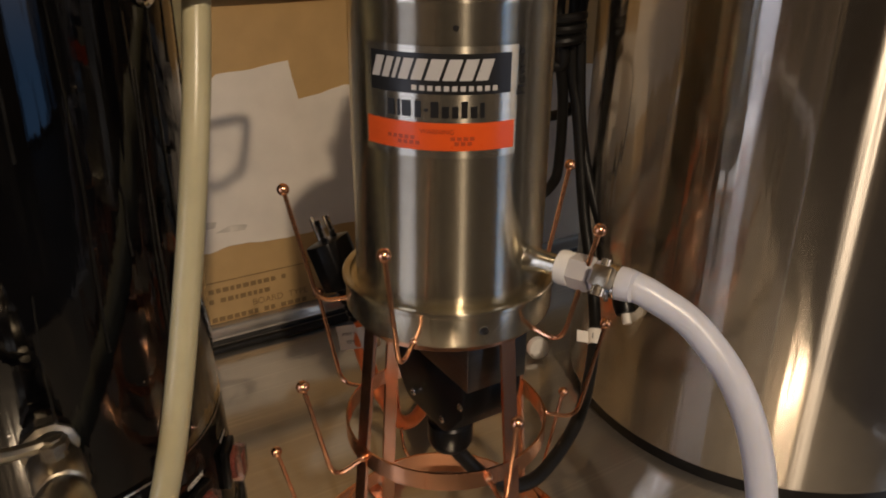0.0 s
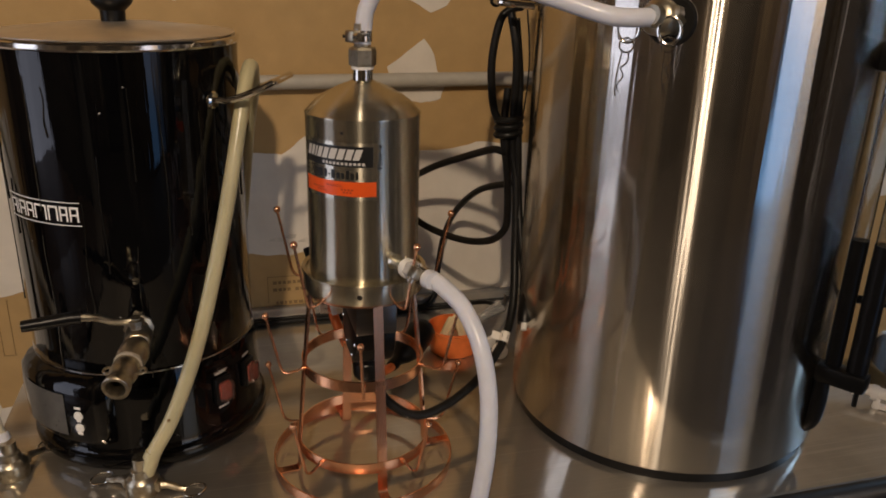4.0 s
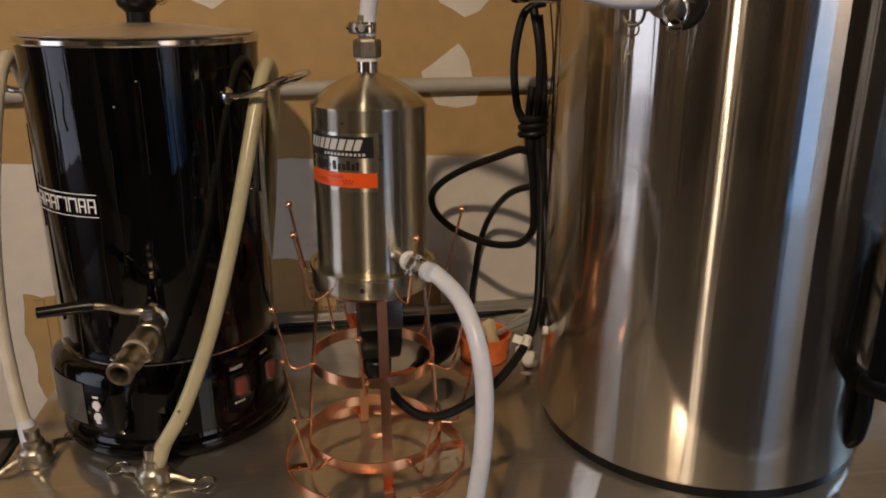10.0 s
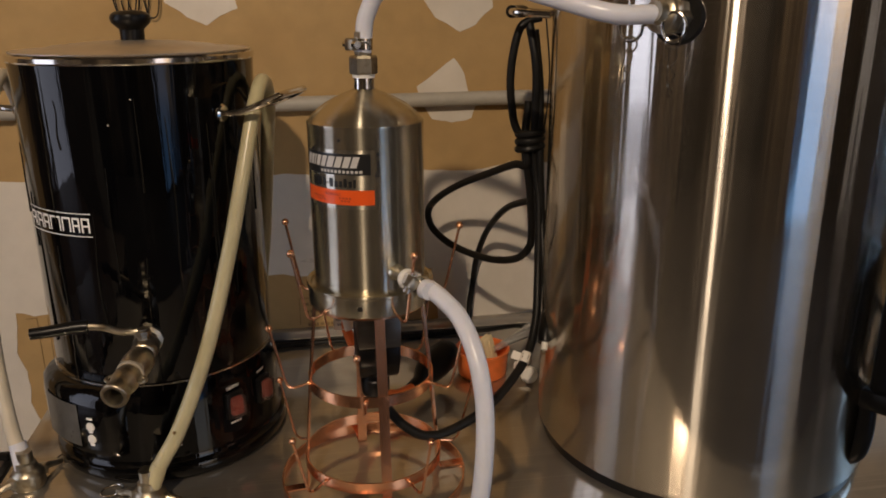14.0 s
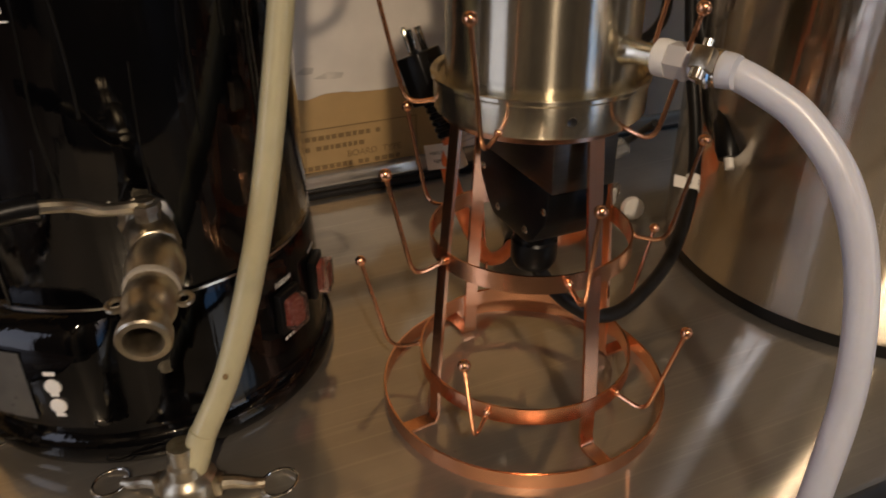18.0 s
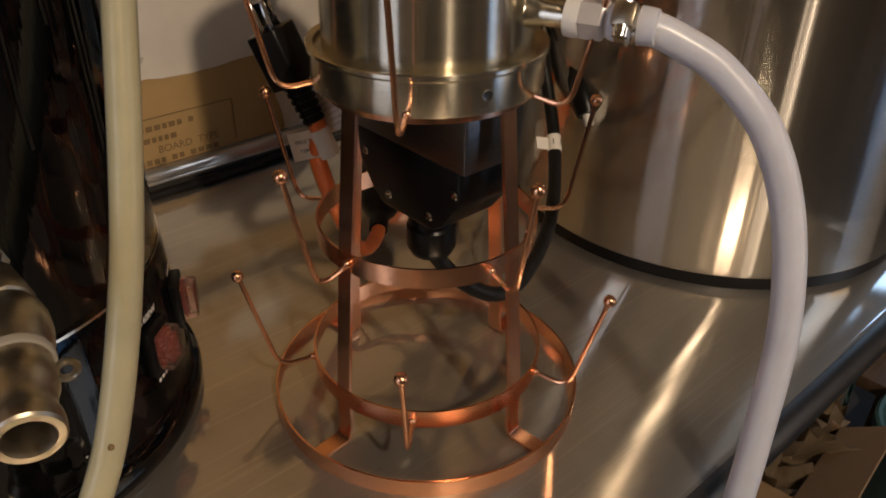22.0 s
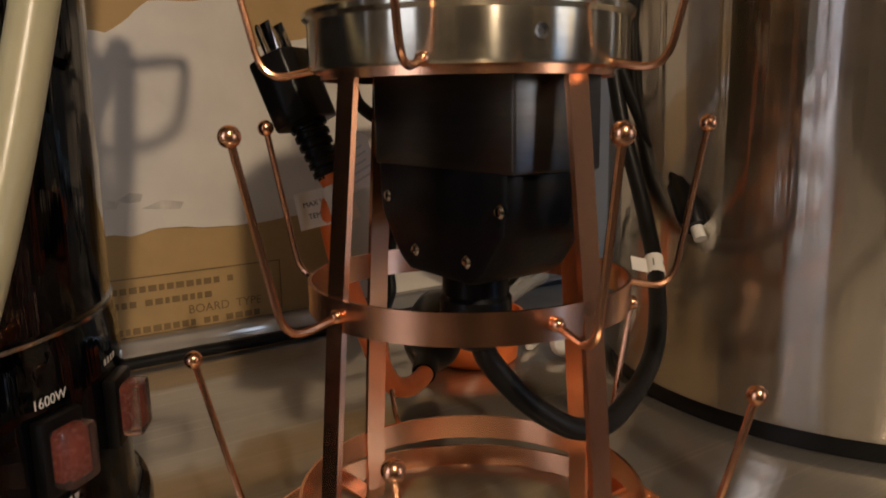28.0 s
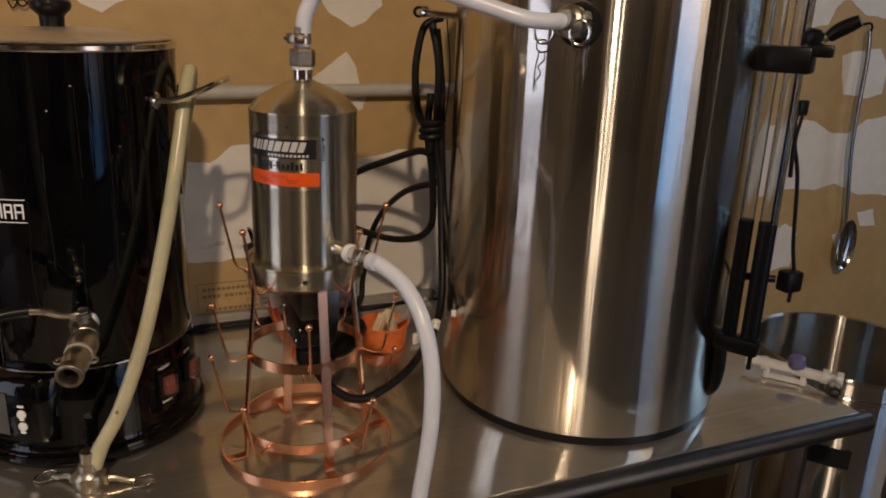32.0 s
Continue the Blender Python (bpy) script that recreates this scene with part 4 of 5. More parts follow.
part("spout", turned([(0, -0.004), (0.0130, -0.004), (0.0150, 0.0), (0.0168, 0.006), (0.0174, 0.014), (0.0168, 0.023), (0.0152, 0.0285), (0.0146, 0.034), (0.0142, 0.037), (0.0150, 0.040), (0.0152, 0.051), (0.0138, 0.055), (0.0130, 0.060), (0.0134, 0.064), (0.0146, 0.068), (0.0150, 0.072), (0.0150, 0.0755), (0.0140, 0.0768), (0.0108, 0.0768), (0.0098, 0.074), (0.0094, 0.03), (0, 0.03)], 32, sm), CAST, valve, "steel quick-connect nipple pointing down")
for s_ in (-1, 1):
    ear = [Vector((s_ * (0.0185 + 0.0045 * math.cos(k * math.pi / 8)), 0, 0.044 + 0.0052 * math.sin(k * math.pi / 8))) for k in range(17)]
    part("spout_ear", sweep(bmesh.new(), [sm @ p for p in ear], 0.0017, 8, caps=False), CAST, valve, "small cast ring ear")
part("spout_seal", turned([(0.0140, 0.0295), (0.0160, 0.0300), (0.0164, 0.0318), (0.0160, 0.0340), (0.0140, 0.0345)], 28, sm, close=True), GASKET, valve, "pale gasket line")
part("valve_stem", turned([(0, 0), (0.0075, 0), (0.0075, 0.010), (0.0095, 0.011), (0.0095, 0.016), (0.006, 0.017), (0.006, 0.0185), (0, 0.019)], 8, Matrix.Translation((vd.x * 0.178, vd.y * 0.178, 1.108))), CAST, valve)
hx, hy = vd.x * 0.178, vd.y * 0.178
lever = part("valve_lever", tube([(hx + 0.004, hy, 1.123), (hx - 0.012, hy - 0.002, 1.1235), (hx - 0.026, hy - 0.006, 1.127), (hx - 0.040, hy - 0.010, 1.1345), (hx - 0.060, hy - 0.013, 1.1385)], 0.0042, 10), CAST, valve)
part("lever_grip", tube([(hx - 0.056, hy - 0.0125, 1.138), (hx - 0.068, hy - 0.014, 1.1385), (hx - 0.096, hy - 0.018, 1.137), (hx - 0.116, hy - 0.020, 1.136)], lambda t: 0.0078 - 0.0012 * t, 12), PLASTIC, valve, "black dipped grip")

# tan hoses looped over the kettle handles
tan_a = thing("tan_hose", "tan silicone hose hung over the kettle handle", "hose", "tan hoses")
part("hose", tube([(-0.165, 0.335, 0.93), (-0.150, 0.318, 1.05), (-0.132, 0.285, 1.18), (-0.120, 0.240, 1.30), (-0.1125, 0.197, 1.360), (-0.1125, 0.165, 1.391), (-0.117, 0.135, 1.398), (-0.1260, 0.110, 1.370), (-0.144, 0.079, 1.29), (-0.168, 0.053, 1.19), (-0.199, 0.023, 1.085), (-0.234, -0.001, 1.0), (-0.261, -0.012, 0.955), (-0.272, -0.013, 0.93)], 0.0092, 16), TAN_HOSE, tan_a)
part("hose_end", tube([(-0.2615, -0.0122, 0.956), (-0.266, -0.0128, 0.945), (-0.2715, -0.013, 0.930), (-0.273, -0.013, 0.924)], lambda t: 0.0095 + 0.0006 * math.sin(math.pi * min(1, t * 1.2)), 16), TAN_HOSE, tan_a, "hose end swollen over the barb")
part("speck", ball(bmesh.new(), (-0.2405, -0.0128, 0.9975), 0.0020, 8, 6), PRINT, tan_a, "small dark speck")
tan_b = thing("tan_hose", "pale cloudy silicone hose hung over the far kettle handle", "hose", "tan hoses")
part("hose", tube([(-0.44, 0.30, 1.2), (-0.446, 0.27, 1.34), (-0.448, 0.235, 1.40), (-0.453, 0.205, 1.395), (-0.463, 0.18, 1.33), (-0.478, 0.155, 1.2), (-0.479, 0.128, 1.08), (-0.460, 0.085, 0.98), (-0.443, 0.062, 0.93)], 0.0092, 16), PALE_HOSE, tan_b)
part("hose_end", tube([(-0.4505, 0.072, 0.955), (-0.446, 0.066, 0.94), (-0.441, 0.060, 0.925)], lambda t: 0.0105 + 0.0025 * t, 16), HOSE, tan_b, "cloudy hose end pushed on the barb")


def camlock(x, y, turn):
    c = thing("camlock_coupler", "cast steel camlock hose coupler with ring levers", "coupler", "camlock couplers", m=pose(x, y, TOP, 0, 0, turn))
    part("coupler_body", turned([(0, 0), (0.0185, 0), (0.0205, 0.003), (0.0205, 0.018), (0.0185, 0.022), (0.0135, 0.026), (0.0125, 0.034), (0.0095, 0.036), (0.0095, 0.05), (0, 0.05)], 24), CAST, c)
    for s in (-1, 1):
        lug = part("lug", cube(s * 0.020, 0, 0.013, 0.010, 0.014, 0.014, 0.003), CAST, c)
        arm = part("lever", tube([(s * 0.022, 0, 0.014), (s * 0.032, 0.003, 0.012), (s * 0.044, 0.006, 0.007), (s * 0.052, 0.008, 0.006)], lambda t: 0.0055 - 0.002 * t, 10), CAST, c)
        ring = [(s * 0.062 + 0.0135 * math.cos(k * math.pi / 12), 0.010 + 0.0135 * math.sin(k * math.pi / 12), 0.004 + 0.002 * math.cos(k * math.pi / 12)) for k in range(25)]
        part("ring", sweep(bmesh.new(), ring, 0.0011, 8, caps=False), SHINY, arm)
    return c


camlock(-0.278, -0.012, -24)
camlock(-0.440, 0.060, 50)

# ---- big steel kettle ----
BX, BY, BR = 0.468, 0.05, 0.222
bk = thing("brew_kettle", "tall brushed stainless steel brew kettle", "kettle", m=pose(BX, BY, 0))
part("wall", turned([(0, 0.912), (BR - 0.014, 0.912), (BR - 0.005, 0.914), (BR, 0.9215), (BR, 1.60), (BR + 0.004, 1.604), (BR + 0.004, 1.612), (BR - 0.002, 1.612), (BR - 0.002, 0.93), (0, 0.922)], 128), KETTLE_STEEL, bk)
part("foot_ring", turned([(BR - 0.03, 0.9005), (BR - 0.007, 0.9005), (BR - 0.0065, 0.9135), (BR - 0.03, 0.913)], 96, close=True), PLASTIC, bk)


def kettle_point(angle, z, out=0.0):
    return Vector(((BR + out) * math.cos(radians(angle)), (BR + out) * math.sin(radians(angle)), z))


# inlet fitting high on the wall
IA = -132.5
im = along(kettle_point(IA, 1.476, -0.004), kettle_point(IA, 1.476, 1))
part("inlet_washer", turned([(0, 0), (0.0265, 0), (0.027, 0.006), (0.024, 0.010), (0, 0.010)], 32, im), RUBBER, bk, "black rubber bulkhead washer")
inm = along(kettle_point(IA, 1.476), kettle_point(IA, 1.476) + Vector((math.cos(radians(-151)), math.sin(radians(-151)), 0.16)))
inlet = part("inlet_fitting", turned([(0, -0.004), (0.0165, -0.004), (0.0175, 0.004), (0.0175, 0.013), (0.0135, 0.015), (0.0135, 0.020), (0, 0.020)], 6, inm), CAST, bk, "cast steel quick-connect inlet", smooth=False)
part("coupler_flange", turned([(0, 0.019), (0.0165, 0.019), (0.0195, 0.021), (0.0195, 0.031), (0.0175, 0.034), (0.0125, 0.036), (0.0105, 0.044), (0, 0.044)], 28, inm), CAST, inlet)
for a_ in (20, 200):
    part("coupler_ear", box(bmesh.new(), 0.0205, 0, 0.024, 0.009, 0.010, 0.012, 0.002, inm @ pose(0, 0, 0, 0, 0, a_)), CAST, inlet)

# sight gauge
SA = -58.0
gm = pose(0, 0, 0, 0, 0, SA) @ Matrix.Translation((-0.017, 0, 0))


def gauge_tube(rad, z0, z1, r, wall=0.0016):
    return turned([(r, z0), (r, z1), (r - wall, z1), (r - wall, z0)], 24, gm @ Matrix.Translation((rad, 0, 0)), close=True)


gauge = part("sight_gauge", gauge_tube(0.284, 1.215, 1.6, 0.0120), GAUGE, bk, "clear sight tubes held by black brackets")
part("inner_tube", gauge_tube(0.255, 1.215, 1.6, 0.0100), GAUGE, gauge)
part("float_rod", sweep(bmesh.new(), [gm @ Vector((0.289, 0.003, 1.0)), gm @ Vector((0.289, 0.003, 1.42)), gm @ Vector((0.289, 0.003, 1.598))], 0.0034, 10), PLASTIC, gauge, "black rod inside the tube")
part("upper_bracket", box(bmesh.new(), 0.267, 0, 1.442, 0.078, 0.036, 0.034, 0.004, gm), PLASTIC, gauge)
part("bracket_ear", box(bmesh.new(), 0.312, 0, 1.455, 0.03, 0.022, 0.016, 0.003, gm), PLASTIC, gauge)
for rad, r in ((0.255, 0.0105), (0.284, 0.0126)):
    part("lower_sleeve", sweep(bmesh.new(), [gm @ Vector((rad, 0.0, 1.05)), gm @ Vector((rad, 0.0, 1.222))], r, 18), PLASTIC, gauge)
part("lower_block", box(bmesh.new(), BR + 0.046, 0, 1.036, 0.064, 0.028, 0.026, 0.006, gm), PLASTIC, gauge)
part("drain_elbow", tube([gm @ Vector((0.246, 0, 1.03)), gm @ Vector((0.247, 0.0, 0.985)), gm @ Vector((0.240, 0.0, 0.955)), gm @ Vector((0.215, 0.0, 0.945))], 0.0105, 14), PLASTIC, gauge)
part("drain_nut", turned([(0, 0), (0.016, 0), (0.017, 0.002), (0.017, 0.010), (0.015, 0.012), (0, 0.012)], 6, gm @ pose(0.222, 0, 0.945, 0, 90, 0)), PLASTIC, gauge, smooth=False)
part("clamp_knob", turned([(0, 0.0), (0.012, 0.0), (0.0135, 0.004), (0.0125, 0.016), (0.009, 0.020), (0, 0.021)], 10, gm @ pose(0.298, 0, 1.462, 0, 12, 0)), PLASTIC, gauge)
part("lever_rod", tube([gm @ Vector((0.304, 0.0, 1.462)), gm @ Vector((0.313, 0.0, 1.467)), gm @ Vector((0.324, 0.0, 1.474))], 0.003, 8), SHINY, gauge)
part("lever_tip", tube([gm @ Vector((0.318, 0.0, 1.472)), gm @ Vector((0.327, 0.0, 1.480)), gm @ Vector((0.340, 0.0, 1.488)), gm @ Vector((0.351, 0.0, 1.494))], lambda t: 0.0075 + 0.0020 * math.sin(math.pi * t), 14), PLASTIC, gauge)
probe = part("temperature_probe", sweep(bmesh.new(), [Vector((0.175, -0.115, 1.108)), Vector((0.24, -0.165, 1.108))], 0.006, 12), PLASTIC, bk, "black temperature probe with its cable")
part("probe_connector", cube(0.262, -0.173, 1.106, 0.032, 0.026, 0.034, 0.005), PLASTIC, probe)
part("probe_cable", tube([(0.268, -0.173, 1.07), (0.267, -0.173, 1.12), (0.256, -0.173, 1.165), (0.244, -0.173, 1.248), (0.237, -0.173, 1.282), (0.222, -0.173, 1.324), (0.217, -0.173, 1.357), (0.223, -0.173, 1.378)], 0.0030, 8), RUBBER, probe)
part("cable_tail", tube([(0.231, -0.175, 1.380), (0.224, -0.176, 1.352), (0.219, -0.176, 1.318), (0.222, -0.176, 1.272)], lambda t: 0.0022 + 0.0012 * t, 8), RUBBER, probe)
part("cable_clip", cube(0.226, -0.174, 1.372, 0.016, 0.008, 0.022, 0.002), PLASTIC, probe)
# side handle that carries the cord bundle
ha = math.degrees(math.atan2(0.185 - BY, 0.235 - BX))
hm = pose(0, 0, 1.478, 0, 0, ha)
grip = part("side_handle", tube([hm @ Vector(p) for p in ((BR - 0.002, -0.045, 0), (BR + 0.03, -0.045, 0.002), (BR + 0.052, -0.036, 0.004), (BR + 0.055, 0, 0.004), (BR + 0.052, 0.036, 0.004), (BR + 0.03, 0.045, 0.002), (BR - 0.002, 0.045, 0))], 0.005, 10), SHINY, bk)
part("handle_grip", tube([hm @ Vector(p) for p in ((BR + 0.054, -0.03, 0.004), (BR + 0.057, 0, 0.004), (BR + 0.054, 0.03, 0.004))], 0.0085, 12), PLASTIC, grip, "black rubber grip")


def hairpin(x, y, z, tilt):
    p = thing("hitch_pin", "thin steel hitch pin hanging from the inlet coupling", "pin", "hitch pins", m=pose(x, y, z, 0, tilt, -38))
    ring = [(0.0075 * math.cos(k * math.pi / 10), 0, 0.0075 * math.sin(k * math.pi / 10)) for k in range(21)]
    part("pin_ring", sweep(bmesh.new(), ring, 0.0010, 6, caps=False), SHINY, p)
    part("pin_wire", tube([(0.003, 0, -0.005), (0.004, 0, -0.016), (-0.002, 0, -0.024), (0.002, 0, -0.032), (-0.003, 0, -0.042), (0.0, 0, -0.050)], 0.0009, 6, 5), SHINY, p)
    part("pin_leg", tube([(-0.003, 0, -0.005), (-0.004, 0, -0.016), (-0.005, 0, -0.03), (-0.004, 0, -0.05), (-0.002, 0, -0.054)], 0.0009, 6, 5), SHINY, p)


hairpin(0.263, -0.121, 1.451, 4)
hairpin(0.297, -0.146, 1.454, -4)
for x, y in ((0.263, -0.121), (0.297, -0.146)):
    o = thing("cam_lever", "bent steel cam lever ring on the inlet coupling", "lever", "cam levers", m=pose(x, y, 1.468, 0, 0, -38))
    part("lever_ring", sweep(bmesh.new(), [(0.0115 * math.cos(k * math.pi / 12), 0.002, 0.014 * math.sin(k * math.pi / 12)) for k in range(25)], 0.0019, 8, caps=False), SHINY, o)

# ---- cords ----


def cord(label, pts, r=0.0058, mt=RUBBER, name="power_cord", sides=12, per=8):
    c = thing(name, label, "cord", "coiled cords")
    part("cable", tube(pts, r, sides, per), mt, c)
    return c


Y = 0.187
cord("black rubber power cord hung in long loops beside the kettle", [(0.262, Y, 1.474), (0.246, Y, 1.470), (0.232, Y, 1.458), (0.223, Y, 1.42), (0.221, Y, 1.38), (0.228, Y, 1.33), (0.243, Y - 0.004, 1.30), (0.247, Y - 0.006, 1.27),
     (0.233, 0.2, 1.268), (0.21, 0.26, 1.244), (0.176, 0.31, 1.218), (0.146, 0.345, 1.19), (0.129, 0.355, 1.165), (0.134, 0.35, 1.137), (0.157, 0.32, 1.117), (0.187, 0.28, 1.109), (0.215, 0.24, 1.11), (0.242, 0.21, 1.12), (0.257, 0.195, 1.141), (0.259, 0.19, 1.17),
     (0.252, Y - 0.004, 1.237), (0.244, Y, 1.30), (0.25, Y + 0.006, 1.36)])
heater_cord = cord("black heater cord drooping from the bundle to the heater", [(0.246, Y, 1.466), (0.253, Y - 0.01, 1.42), (0.256, Y - 0.01, 1.38), (0.256, Y - 0.008, 1.33), (0.258, 0.180, 1.27), (0.2625, 0.170, 1.22), (0.2565, 0.1425, 1.126), (0.2440, 0.1056, 1.057), (0.2176, 0.0689, 1.0143), (0.1606, 0.0198, 0.9815), (0.1011, -0.0081, 0.9637), (0.0637, -0.0146, 0.9636), (0.0345, -0.008, 0.9814), (0.0150, 0.002, 1.0062), (0.006, 0.0, 1.024)], 0.0062)
part("cord_tag", turned([(0.0064, -0.008), (0.0068, -0.008), (0.0068, 0.008), (0.0064, 0.008)], 16, along((0.2208, 0.0727, 1.0186), (0.2310, 0.0857, 1.0338)), close=True), LABEL_PAPER, heater_cord, "white wrapped paper tag")
part("tag_flag", box(bmesh.new(), 0.0125, 0, -0.001, 0.013, 0.0006, 0.012, 0, along((0.2208, 0.0727, 1.0186), (0.2310, 0.0857, 1.0338)) @ pose(0, 0, 0, 0, 0, 20)), LABEL_PAPER, heater_cord)
part("tag_bar", turned([(0.0069, -0.003), (0.0070, -0.003), (0.0070, 0.003), (0.0069, 0.003)], 5, along((0.2208, 0.0727, 1.0186), (0.2310, 0.0857, 1.0338)), close=True), BLACK_INK, heater_cord)
cord("black rubber cord running down behind the heater to the wall", [(0.275, 0.196, 1.225), (0.269, 0.2, 1.215), (0.247, 0.29, 1.18), (0.239, 0.395, 1.113), (0.232, 0.448, 1.044), (0.227, 0.459, 0.986), (0.222, 0.457, 0.955), (0.215, 0.446, 0.925), (0.18, 0.435, 0.908), (0.06, 0.43, 0.907), (-0.06, 0.431, 0.907), (-0.15, 0.425, 0.907), (-0.25, 0.40, 0.907)], 0.0055)
cord("thin black cord looped from the bundle towards the wall", [(0.272, 0.2, 1.03), (0.30, 0.3, 0.965), (0.29, 0.38, 0.935), (0.24, 0.415, 0.915), (0.18, 0.435, 0.906), (0.12, 0.44, 0.905)], 0.0042)
cord("black rubber cord ending in a moulded connector", [(0.254, 0.186, 1.458), (0.262, 0.18, 1.38), (0.263, 0.175, 1.30), (0.266, 0.165, 1.2), (0.262, 0.13, 1.13), (0.256, 0.085, 1.08)], 0.0055)
plug_end = thing("cord_connector", "black moulded cord connector leaning on the kettle", "connector", m=along((0.256, 0.085, 1.085), (0.2385, 0.045, 1.035)))
part("connector_body", turned([(0, -0.004), (0.006, -0.004), (0.008, 0.008), (0.0105, 0.012), (0.0115, 0.04), (0.0095, 0.05), (0, 0.05)], 16), PLASTIC, plug_end)
part("connector_tip", turned([(0, 0.05), (0.0045, 0.05), (0.0045, 0.060), (0, 0.060)], 12), WHITE, plug_end, "pale plastic tip")
part("bundle_wire", tube([(0.268, Y - 0.005, 1.474), (0.274, Y - 0.01, 1.40), (0.270, Y - 0.01, 1.33), (0.262, Y - 0.01, 1.295)], 0.0012, 6), RUBBER, tagged(thing("wire_tie", "thin twisted wire round the cord bundle", "wire"), kind=""))
wrap = thing("cord_wrap", "black cord end wound three times round the cord bundle", "cord wrap")
part("wrapped_turn", sweep(bmesh.new(), [(0.2505 + 0.0175 * math.cos(k * math.pi / 8), Y - 0.003 + 0.0145 * math.sin(k * math.pi / 8), 1.288 + 0.0105 * k / 16) for k in range(50)], 0.0052, 10), RUBBER, wrap, "cord end wound round the bundle")

# orange extension cord with its plug standing behind the rack
ext = thing("extension_cord", "orange extension cord with a black plug pointing up", "cord")
pt, pb = Vector((-0.0395, 0.1165, 1.156)), Vector((-0.0305, 0.1035, 1.119))
pm = along(pb, pt)
plug = part("plug_body", prism(bmesh.new(), [(-0.0165, -0.011), (-0.009, -0.015), (0.009, -0.015), (0.0165, -0.011), (0.0190, 0.0), (0.0165, 0.011), (0.009, 0.0140), (-0.009, 0.0140), (-0.0165, 0.011), (-0.0190, 0.0)], 0.040, pm @ Matrix.Translation((0, 0, 0.009)), 0.0018), PLASTIC, ext, "black hexagonal plug body")
for x, y, w, h, ln in ((-0.0065, 0.003, 0.0016, 0.0062, 0.019), (0.0065, 0.003, 0.0016, 0.0062, 0.019)):
    part("blade", box(bmesh.new(), x, y, 0.049 + ln / 2, w, h, ln, 0.0004, pm), SHINY, plug, "plain steel blade")
part("ground_pin", turned([(0, 0.048), (0.0024, 0.048), (0.0024, 0.068), (0.0012, 0.071), (0, 0.0712)], 12, pm @ Matrix.Translation((0, -0.006, 0))), SHINY, plug)
ribs = []
for k in range(6):
    ribs += [(0.0105 - 0.0004 * k, 0.009 - 0.0055 * k), (0.0105 - 0.0004 * k, 0.006 - 0.0055 * k), (0.0088 - 0.0004 * k, 0.0055 - 0.0055 * k), (0.0088 - 0.0004 * k, 0.004 - 0.0055 * k)]
part("strain_relief", turned([(0, 0.009)] + ribs + [(0, -0.024)], 20, pm), PLASTIC, ext, "ribbed black strain relief")
down = (pb - pt).normalized()
c0 = pb + down * 0.02
cable_pts = [c0, c0 + down * 0.012, Vector((-0.0245, 0.0985, 1.072)), Vector((-0.015, 0.103, 1.04)), Vector((0.002, 0.110, 1.0)), Vector((0.022, 0.120, 0.962)), Vector((0.042, 0.130, 0.949)), Vector((0.062, 0.145, 0.946)), Vector((0.076, 0.158, 0.946))]
part("cable", tube(cable_pts, 0.0068, 14), ORANGE, ext, "thick orange vinyl cable")
lm = along(c0 + down * 0.008, c0 + down * 0.03)
part("wrap_label", turned([(0.0071, 0), (0.0078, 0), (0.0078, 0.022), (0.0071, 0.022)], 20, lm, close=True), LABEL_PAPER, ext, "white paper wrapped on the cable")
fm = Matrix.Translation(c0 + down * 0.021 + Vector((-0.009, 0.007, 0.0))) @ pose(0, 0, 0, 78, -14, -42)
flag = part("flag_label", box(bmesh.new(), 0, 0, 0, 0.030, 0.021, 0.0005, 0, fm), LABEL_PAPER, ext, "white flag label with dark words")
for t, yy in (("MAX WA", 0.003), ("TEMPO", -0.004)):
    bm = letters(t, 0.0042)
    bmesh.ops.transform(bm, matrix=fm @ Matrix.Translation((-0.002, yy, 0.0005)), verts=bm.verts)
    part("label_word", bm, BLACK_INK, flag, smooth=False)
fm2 = Matrix.Translation(pb + Vector((0.020, -0.010, -0.012))) @ pose(0, 0, 0, 80, -30, -52)
tag2 = part("care_tag", prism(bmesh.new(), [(-0.012, -0.016), (0.008, -0.018), (0.013, 0.008), (0.006, 0.017), (-0.010, 0.014)], 0.0005, fm2), LABEL_PAPER, ext, "small white printed care tag")
for k in range(6):
    part("tag_line", box(bmesh.new(), 0.0, -0.012 + 0.0042 * k, 0.0008, 0.017 - 0.002 * (k % 3), 0.0012, 0.0003, 0, fm2), GREY_INK, tag2)
cm = along((0.072, 0.155, 0.946), (0.15, 0.245, 0.966))
part("socket_end", turned([(0, -0.002), (0.0085, -0.002), (0.0095, 0.004), (0.0090, 0.012), (0.0105, 0.020), (0.0165, 0.030), (0.0220, 0.045), (0.0245, 0.065), (0.0245, 0.088), (0.0225, 0.104), (0.018, 0.109), (0, 0.109)], 24, cm), PLASTIC, ext, "black moulded socket end")

# small things on the table
cup = thing("orange_cup", "small orange plastic cup holding cream plastic bits", "cup", m=pose(0.205, 0.272, TOP))
part("cup_wall", turned([(0, 0.001), (0.037, 0.001), (0.040, 0.004), (0.0435, 0.042), (0.0455, 0.044), (0.0455, 0.047), (0.0425, 0.047), (0.0375, 0.006), (0, 0.005)], 48), ORANGE, cup)
